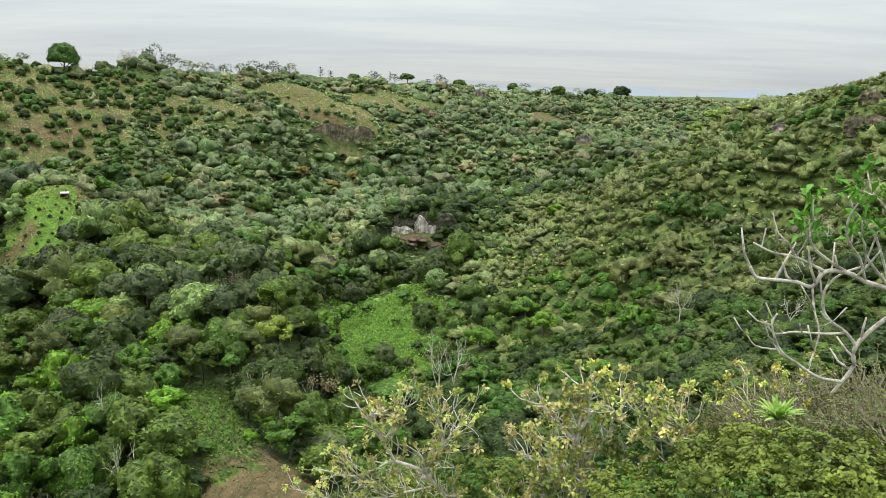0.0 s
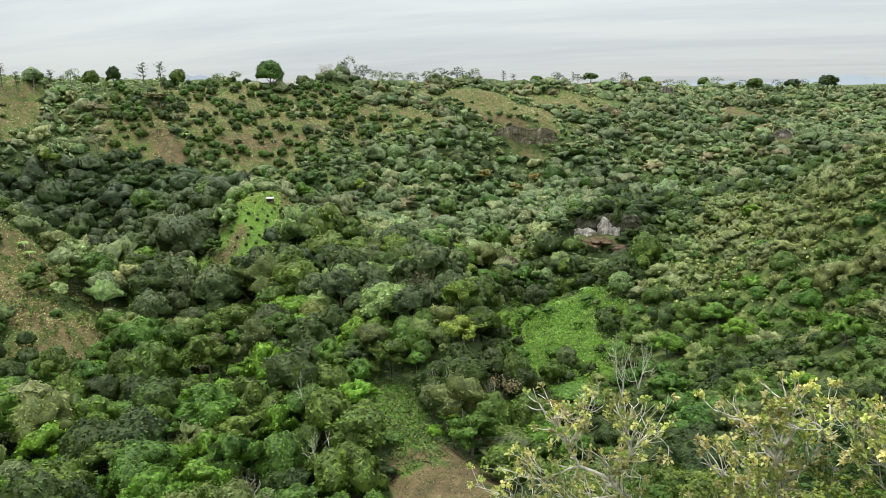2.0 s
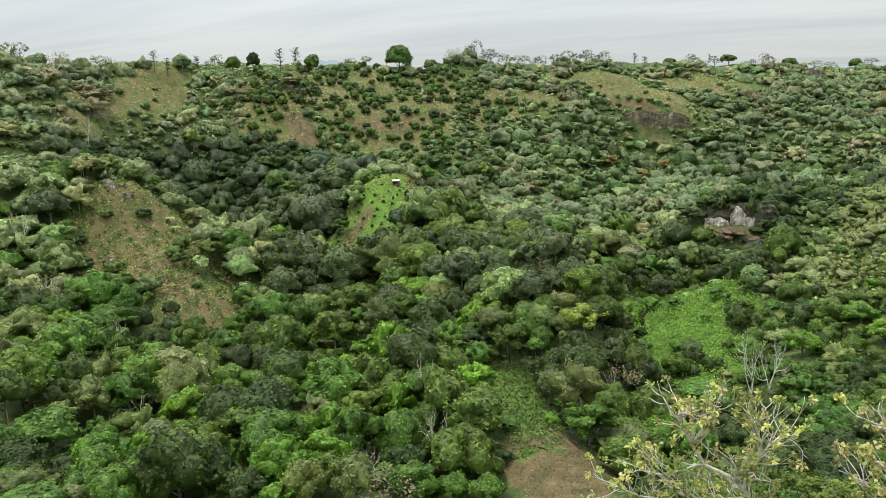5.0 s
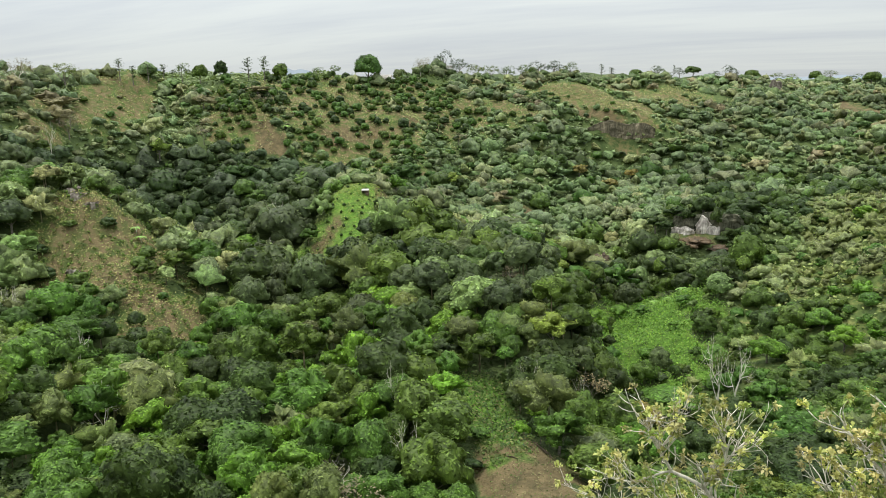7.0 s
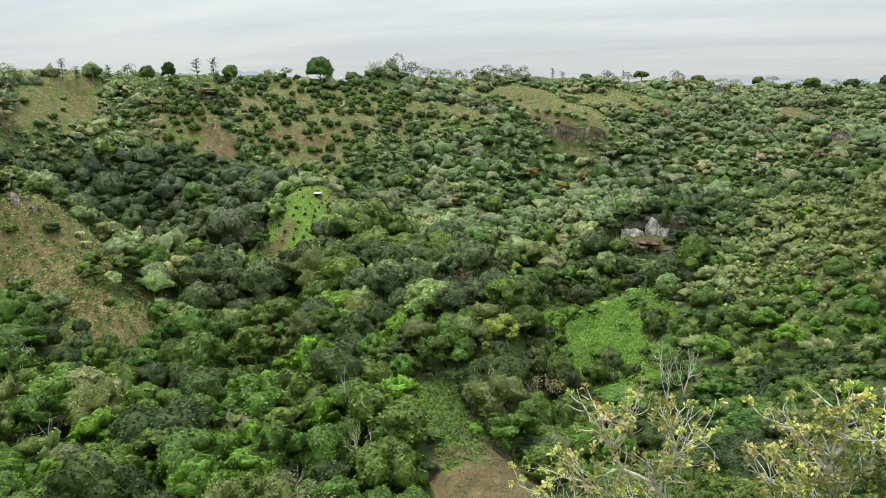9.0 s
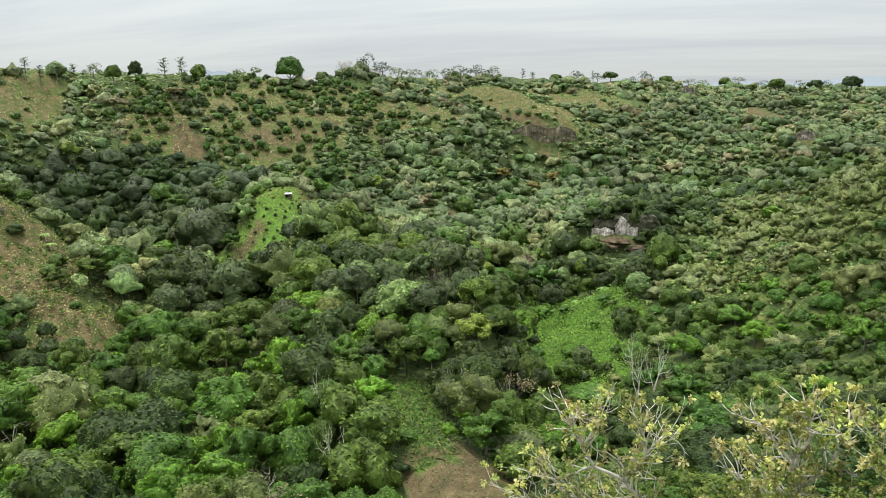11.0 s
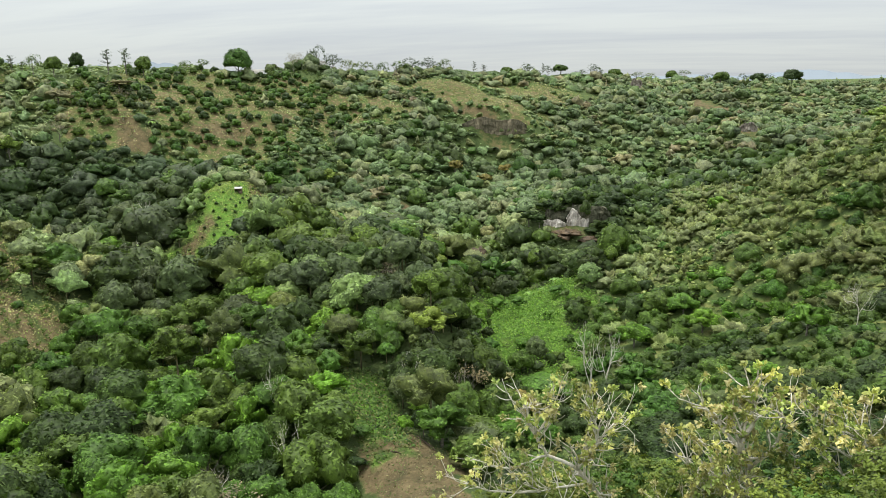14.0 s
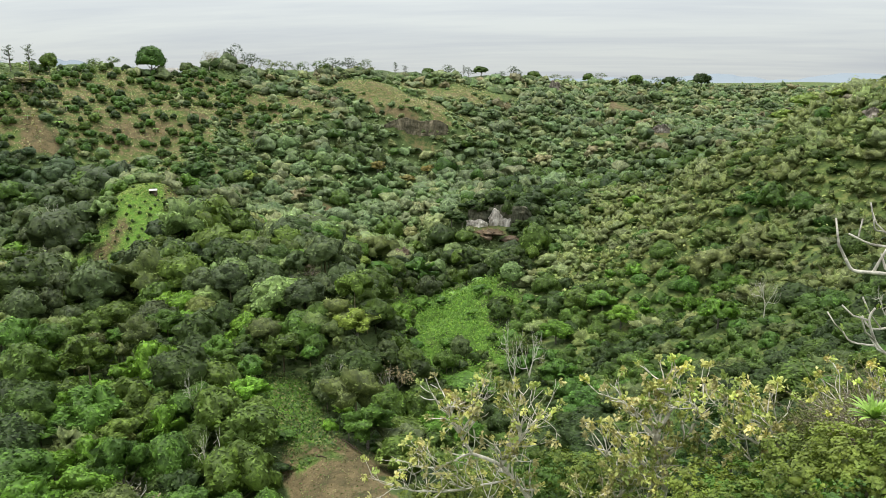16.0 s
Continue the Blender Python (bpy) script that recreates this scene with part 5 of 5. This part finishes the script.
LIMBS_C = [
    (0.050, [(0.14, 0.0), (-0.22, 0.68), (-0.38, 1.37), (-0.6, 1.92), (-0.74, 2.19)]),
    (0.035, [(-0.38, 1.37), (-0.87, 1.64), (-1.3, 1.84), (-1.52, 2.18)]),
    (0.035, [(-0.22, 0.68), (-0.72, 0.95), (-1.15, 1.29)]),
    (0.040, [(0.14, 0.0), (0.48, 0.83), (0.83, 1.12)]),
]
label = "young-leaved tree with whitish limbs and yellow-green leaf tufts"
limb_tree("tufted_tree", (0.74, 20.89, 47.25), [(1.2 * r_, p_) for r_, p_ in LIMBS_A], PALE_BARK, YOUNG, (16, 0.66), (0.15, 0.29), 1, label)
limb_tree("tufted_tree", (4.32, 20.89, 47.2), [(1.35 * r_, p_) for r_, p_ in LIMBS_B], PALE_BARK, YOUNG, (19, 0.8), (0.16, 0.29), 2, label)
limb_tree("tufted_tree", (6.46, 16.6, 50.15), LIMBS_C, PALE_BARK, YOUNG[1:], (22, 0.85), (0.14, 0.29), 3, label)

limb_tree("tufted_tree", (7.6, 13.6, 52.0), [(0.6 * r_, [(0.8 * u_, 0.8 * w_) for u_, w_ in p_]) for r_, p_ in LIMBS_C], PALE_BARK, YOUNG[1:], (24, 1.0), (0.09, 0.28), 4, "small " + label)
limb_tree("tufted_tree", (2.6, 20.2, 47.3), [(0.6 * r_, [(-0.8 * u_, 0.8 * w_) for u_, w_ in p_]) for r_, p_ in LIMBS_C], PALE_BARK, YOUNG, (26, 1.0), (0.12, 0.27), 5, "small " + label)

# shrubs below them
SHRUBS = []
for k, (tint, n, size) in enumerate((((0.058, 0.112, 0.018), 2600, 0.085), ((0.125, 0.16, 0.028), 2600, 0.08), ((0.032, 0.066, 0.014), 2400, 0.09), ((0.105, 0.135, 0.032), 2600, 0.075))):
    rs = np.random.RandomState(120 + k)
    v, f4, f3, nrm = crown(rs, 3.0, 2.4, 24, int(n * 1.4), size * 0.6, flat=0.5, core=0.25, clump=22)
    SHRUBS.append(leaf_mesh("crown", v, f4, f3, tint))
bm = trunk_bm(np.random.RandomState(5), 1.4, 0.06, 5, 0.8)
SHRUB_STEM = bpy.data.meshes.new("stem")
bm.to_mesh(SHRUB_STEM)
bm.free()
SHRUB_STEM.materials.append(BARK)


def shrub(az, el, r, k, scale, label):
    """A shrub whose crown's top lies that many degrees below the lookout's level, that many metres off."""
    x, y = r * math.sin(radians(az)), r * math.cos(radians(az))
    z = float(land(x, y))
    top = EYE + r * math.tan(radians(el))
    root = new("shrub")
    stem = attach("stem", SHRUB_STEM, root)
    leaves = attach("crown", SHRUBS[k], root)
    lift_ = max(0.0, top - z - 2.3 * scale)
    leaves.matrix_basis = pose(0, 0, lift_ / scale)
    stem.matrix_basis = Matrix.Diagonal((1, 1, max(0.3, (lift_ / scale + 1.2) / 1.4), 1))
    root.matrix_basis = pose(x, y, z - 0.1, 0, 0, az * 91 % 360) @ Matrix.Diagonal((scale, scale, scale, 1))
    return tagged(root, label, "shrub", "shrubs below the lookout")


for az, el, r, k, s in [(1.5, -27.5, 22, 0, 1.0), (4.5, -27, 23, 1, 1.0), (-3, -28.5, 22, 1, 0.9), (-7, -29.5, 22, 1, 0.8), (8, -27, 23.5, 0, 0.9), (11, -25, 24.5, 2, 1.1), (15.8, -23, 23, 0, 1.2), (17, -22.3, 20, 2, 1.2), (15.5, -26.5, 17, 1, 1.0), (19, -26, 16, 0, 1.0), (21.5, -22, 18, 3, 1.1),
                        (23, -23.5, 14, 1, 0.9), (25.5, -23, 13, 1, 0.85), (27.5, -22.5, 13, 3, 0.9), (29.5, -22.5, 12, 1, 0.8), (31.5, -22, 12, 1, 0.8), (24.5, -26, 11.5, 0, 0.75), (28, -26, 11, 0, 0.75), (31, -26, 10.5, 3, 0.7), (20.5, -27, 13, 0, 0.8), (17, -28, 14, 1, 0.8), (12.5, -26, 24, 2, 1.1), (9.5, -27, 24, 2, 1.1), (33.5, -20, 14, 3, 0.9), (34.5, -24, 12, 1, 0.8)]:
    shrub(az, el, r, k, s, ("bright green leafy shrub on the slope below the lookout", "yellow-green shrub in fresh leaf below the lookout", "dark green dense shrub below the lookout", "light green feathery shrub below the lookout")[k])


# tangled grey twig bushes and a spiky rosette plant
def twig_bush(x, y, z_top, width, height, seed, label):
    rs = np.random.RandomState(seed)
    bm = bmesh.new()
    ends = []
    for _ in range(380):
        an, rr = rs.uniform(0, 6.283), math.sqrt(rs.uniform()) * width / 2
        p = Vector((math.cos(an) * rr * 0.7, math.sin(an) * rr * 0.7, rs.uniform(0, height * 0.55)))
        d = Vector((math.cos(an) * rs.uniform(0.2, 1), math.sin(an) * rs.uniform(0.2, 1), rs.uniform(0.2, 1.1)))
        length = rs.uniform(0.3, 0.75)
        q = p + d * length * 0.5 + Vector(rs.normal(0, 0.08, 3))
        e_ = q + (d + Vector(rs.normal(0, 0.35, 3)) - Vector((0, 0, 0.35))) * length * 0.5
        tube(bm, [p, q, e_], [0.009, 0.007, 0.003], 3)
        ends.append((e_, d.normalized()))
        ends.append((q, d.normalized()))
    root = new("twig_bush")
    root.matrix_basis = pose(x, y, z_top - height)
    tagged(part("twig_tangle", bm, TWIG, root, smooth=False), kind="stuff")
    gz_ = float(land(x, y)) - (z_top - height) - 0.3
    bm = bmesh.new()
    for _ in range(7):
        an = rs.uniform(0, 6.283)
        tube(bm, [(math.cos(an) * 0.2, math.sin(an) * 0.2, gz_), (math.cos(an) * 0.4, math.sin(an) * 0.4, 0), (math.cos(an) * 0.8, math.sin(an) * 0.8, height * 0.6)], [0.04, 0.03, 0.012], 5)
    part("stem", bm, TWIG, root)
    v, f4, n = sprays(rs, ends, 6, 0.065, 0.26)
    attach("crown", leaf_mesh("crown", v, f4, np.zeros((0, 3), int), (0.135, 0.150, 0.060)), root)
    return tagged(root, label, "bush", "twig bushes")


TWIG = bark_material("dry_twigs", (0.16, 0.135, 0.095), (0.33, 0.28, 0.21), 8.0)
for az, el, r, w, h, seed in ((27.5, -17.2, 17, 3.2, 2.0, 1), (31.0, -15.8, 16, 3.4, 2.2, 2), (24.0, -20.0, 18, 2.6, 1.6, 3), (34, -15.5, 15, 3.2, 2.2, 4), (29.5, -19.5, 14.5, 2.6, 1.5, 5), (33.0, -19, 13.5, 2.6, 1.6, 6), (26.5, -20.3, 15.5, 2.4, 1.3, 7)):
    x, y = r * math.sin(radians(az)), r * math.cos(radians(az))
    twig_bush(x, y, EYE + r * math.tan(radians(el)), w, h, seed, "tangled grey twiggy bush with few small leaves")

az, el, r = 25.6, -20.9, 14.0
x, y = r * math.sin(radians(az)), r * math.cos(radians(az))
rs = np.random.RandomState(77)
vs = []
for k in range(70):
    an, up = rs.uniform(0, 6.283), rs.uniform(0.2, 2.2)
    d = unit(np.array([math.cos(an), math.sin(an), up]) + rs.normal(0, 0.3, 3))
    side = np.array([-math.sin(an), math.cos(an), 0])
    ln = rs.uniform(0.4, 0.75)
    sp = [d * ln * t_ - np.array([0, 0, 0.35 * ln * t_ * t_]) for t_ in (0, 0.35, 0.7, 1.0)]
    wd = (0.024, 0.034, 0.024, 0.001)
    for i in range(3):
        vs += [sp[i] - side * wd[i], sp[i] + side * wd[i], sp[i + 1] + side * wd[i + 1], sp[i + 1] - side * wd[i + 1]]
vs = np.array(vs)
root = new("spiky_plant")
root.matrix_basis = pose(x, y, EYE + r * math.tan(radians(el)) - 0.3)
attach("leaves", leaf_mesh("leaves", vs, np.arange(len(vs)).reshape(-1, 4), np.zeros((0, 3), int), (0.22, 0.32, 0.08)), root)
bm = bmesh.new()
gz_ = float(land(x, y)) - (EYE + r * math.tan(radians(el)) - 0.3) - 0.2
tube(bm, [(0.1, 0, gz_), (0.05, 0, gz_ / 2), (0, 0, 0.05)], [0.03, 0.025, 0.02], 7)
part("stem", bm, TWIG, root)
tagged(root, "spiky plant with long bright green strap leaves", "plant")

# ---- the bare-limbed tree beside the lookout ----
LIMBS_LOW = [
    (0.050, [(0.2, 0.16), (-0.17, -0.04), (-0.4, -0.3), (-0.4, -0.5), (-0.48, -0.66), (-0.56, -0.78)]),
    (0.034, [(-0.48, -0.66), (-0.69, -0.63), (-0.89, -0.51), (-1.06, -0.38), (-1.15, -0.15), (-1.1, -0.04)]),
    (0.022, [(-1.06, -0.38), (-1.26, -0.37), (-1.32, -0.29)]),
    (0.036, [(-0.4, -0.3), (-0.5, -0.18), (-0.7, -0.02), (-0.72, 0.21), (-0.58, 0.36), (-0.32, 0.45)]),
    (0.028, [(-0.5, -0.18), (-0.63, -0.22), (-0.9, -0.23), (-1.06, -0.27), (-1.12, -0.17)]),
]
LIMBS_HIGH = [
    (0.050, [(0.2, 0.21), (-0.17, 0.26), (-0.41, 0.32), (-0.58, 0.4), (-0.79, 0.41), (-0.89, 0.27), (-1.04, 0.31), (-1.24, 0.33), (-1.41, 0.35), (-1.48, 0.45)]),
    (0.024, [(-0.89, 0.27), (-0.9, 0.08), (-0.88, -0.12), (-0.99, -0.38)]),
    (0.028, [(-0.79, 0.41), (-1.05, 0.53), (-1.24, 0.56), (-1.41, 0.64)]),
    (0.022, [(-1.05, 0.53), (-1.15, 0.67), (-1.25, 0.7), (-1.28, 0.79)]),
    (0.030, [(-0.58, 0.4), (-0.81, 0.54), (-0.95, 0.67), (-0.99, 0.89)]),
    (0.030, [(-0.17, 0.26), (-0.31, 0.71), (-0.45, 0.9), (-0.51, 1.06)]),
    (0.030, [(-0.17, 0.26), (-0.45, 0.55), (-0.53, 0.7), (-0.62, 0.8)]),
    (0.028, [(-0.41, 0.32), (-0.53, 0.55), (-0.69, 0.72), (-0.76, 0.9), (-0.73, 1.08)]),
    (0.024, [(-0.17, 0.26), (-0.01, 0.61), (-0.22, 0.81), (-0.38, 1.06), (-0.59, 1.16)]),
]
rs = np.random.RandomState(3)
tree_root = new("stubby_tree")
anchor = Vector((4.27, 6.72, 58.03))
base_z = float(land(anchor.x + 0.75, anchor.y)) - anchor.z - 0.2
tree_root.matrix_basis = pose(anchor.x, anchor.y, anchor.z)
bm = bmesh.new()
tube(bm, [(0.75, 0, base_z), (0.6, 0, base_z * 0.5), (0.45, 0, -0.1), (0.2, 0, 0.185)], [0.13, 0.11, 0.09, 0.06], 10)
part("trunk", bm, PALE_BARK, tree_root)
depth_at, tips = {}, []
for thick, pts in LIMBS_LOW + LIMBS_HIGH:
    y0 = depth_at.get(pts[0], 0.0)
    drift = rs.uniform(-0.35, 0.35)
    line = []
    for i, (u, w_) in enumerate(pts):
        yy = y0 + drift * i / (len(pts) - 1)
        depth_at.setdefault((u, w_), yy)
        line.append(Vector((u, yy, w_)))
    fine = []
    for i in range(len(line) - 1):
        p0, p1, p2, p3 = line[max(0, i - 1)], line[i], line[i + 1], line[min(len(line) - 1, i + 2)]
        for s in (0, 0.25, 0.5, 0.75):
            fine.append(0.5 * ((2 * p1) + (p2 - p0) * s + (2 * p0 - 5 * p1 + 4 * p2 - p3) * s * s + (3 * p1 - p0 - 3 * p2 + p3) * s ** 3))
    fine.append(line[-1])
    k = len(fine) - 1
    bm = bmesh.new()
    tube(bm, fine, [0.54 * thick * (0.92 - 0.42 * i / k + 0.06 * math.sin(i * 1.9)) for i in range(k + 1)], 9)
    part("limb", bm, LICHEN_BARK, tree_root)
    tips.append((fine[-1], (fine[-1] - fine[-3]).normalized()))
    for i in range(4, k, 3):
        if rs.uniform() < 0.55:
            d = Vector((rs.normal(-0.2, 0.4), rs.normal(0, 0.5), rs.uniform(0.4, 1.0))).normalized()
            ln = rs.uniform(0.12, 0.34)
            q = fine[i] + d * ln * 0.5 + Vector(rs.normal(0, 0.02, 3))
            e_ = q + (d + Vector((0, 0, 0.4))) * ln * 0.5
            bm = bmesh.new()
            tube(bm, [fine[i], q, e_], [thick * 0.28, thick * 0.23, 0.007], 7)
            part("stub", bm, LICHEN_BARK, tree_root)
            if e_.z > 0.75:
                tips.append((e_, d))
leafy = [t_ for t_ in tips if t_[0].z > 0.62 and t_[0].x > -1.1]
v, f4, n = sprays(rs, leafy, 16, 0.13, 0.2, 0.5)
attach("leaves", leaf_mesh("leaves", v, f4, np.zeros((0, 3), int), (0.11, 0.25, 0.04)), tree_root, "long bright green leaves in tufts")
few = [t_ for t_ in tips if t_[0].z < 0.2 and t_[0].x < -1.0]
v, f4, n = sprays(rs, few, 4, 0.09, 0.16, 0.5)
attach("leaves", leaf_mesh("leaves", v, f4, np.zeros((0, 3), int), (0.24, 0.32, 0.07)), tree_root, "small new leaf tufts")
tagged(tree_root, "grey stubby-limbed tree with twisting mostly bare branches", "tree")
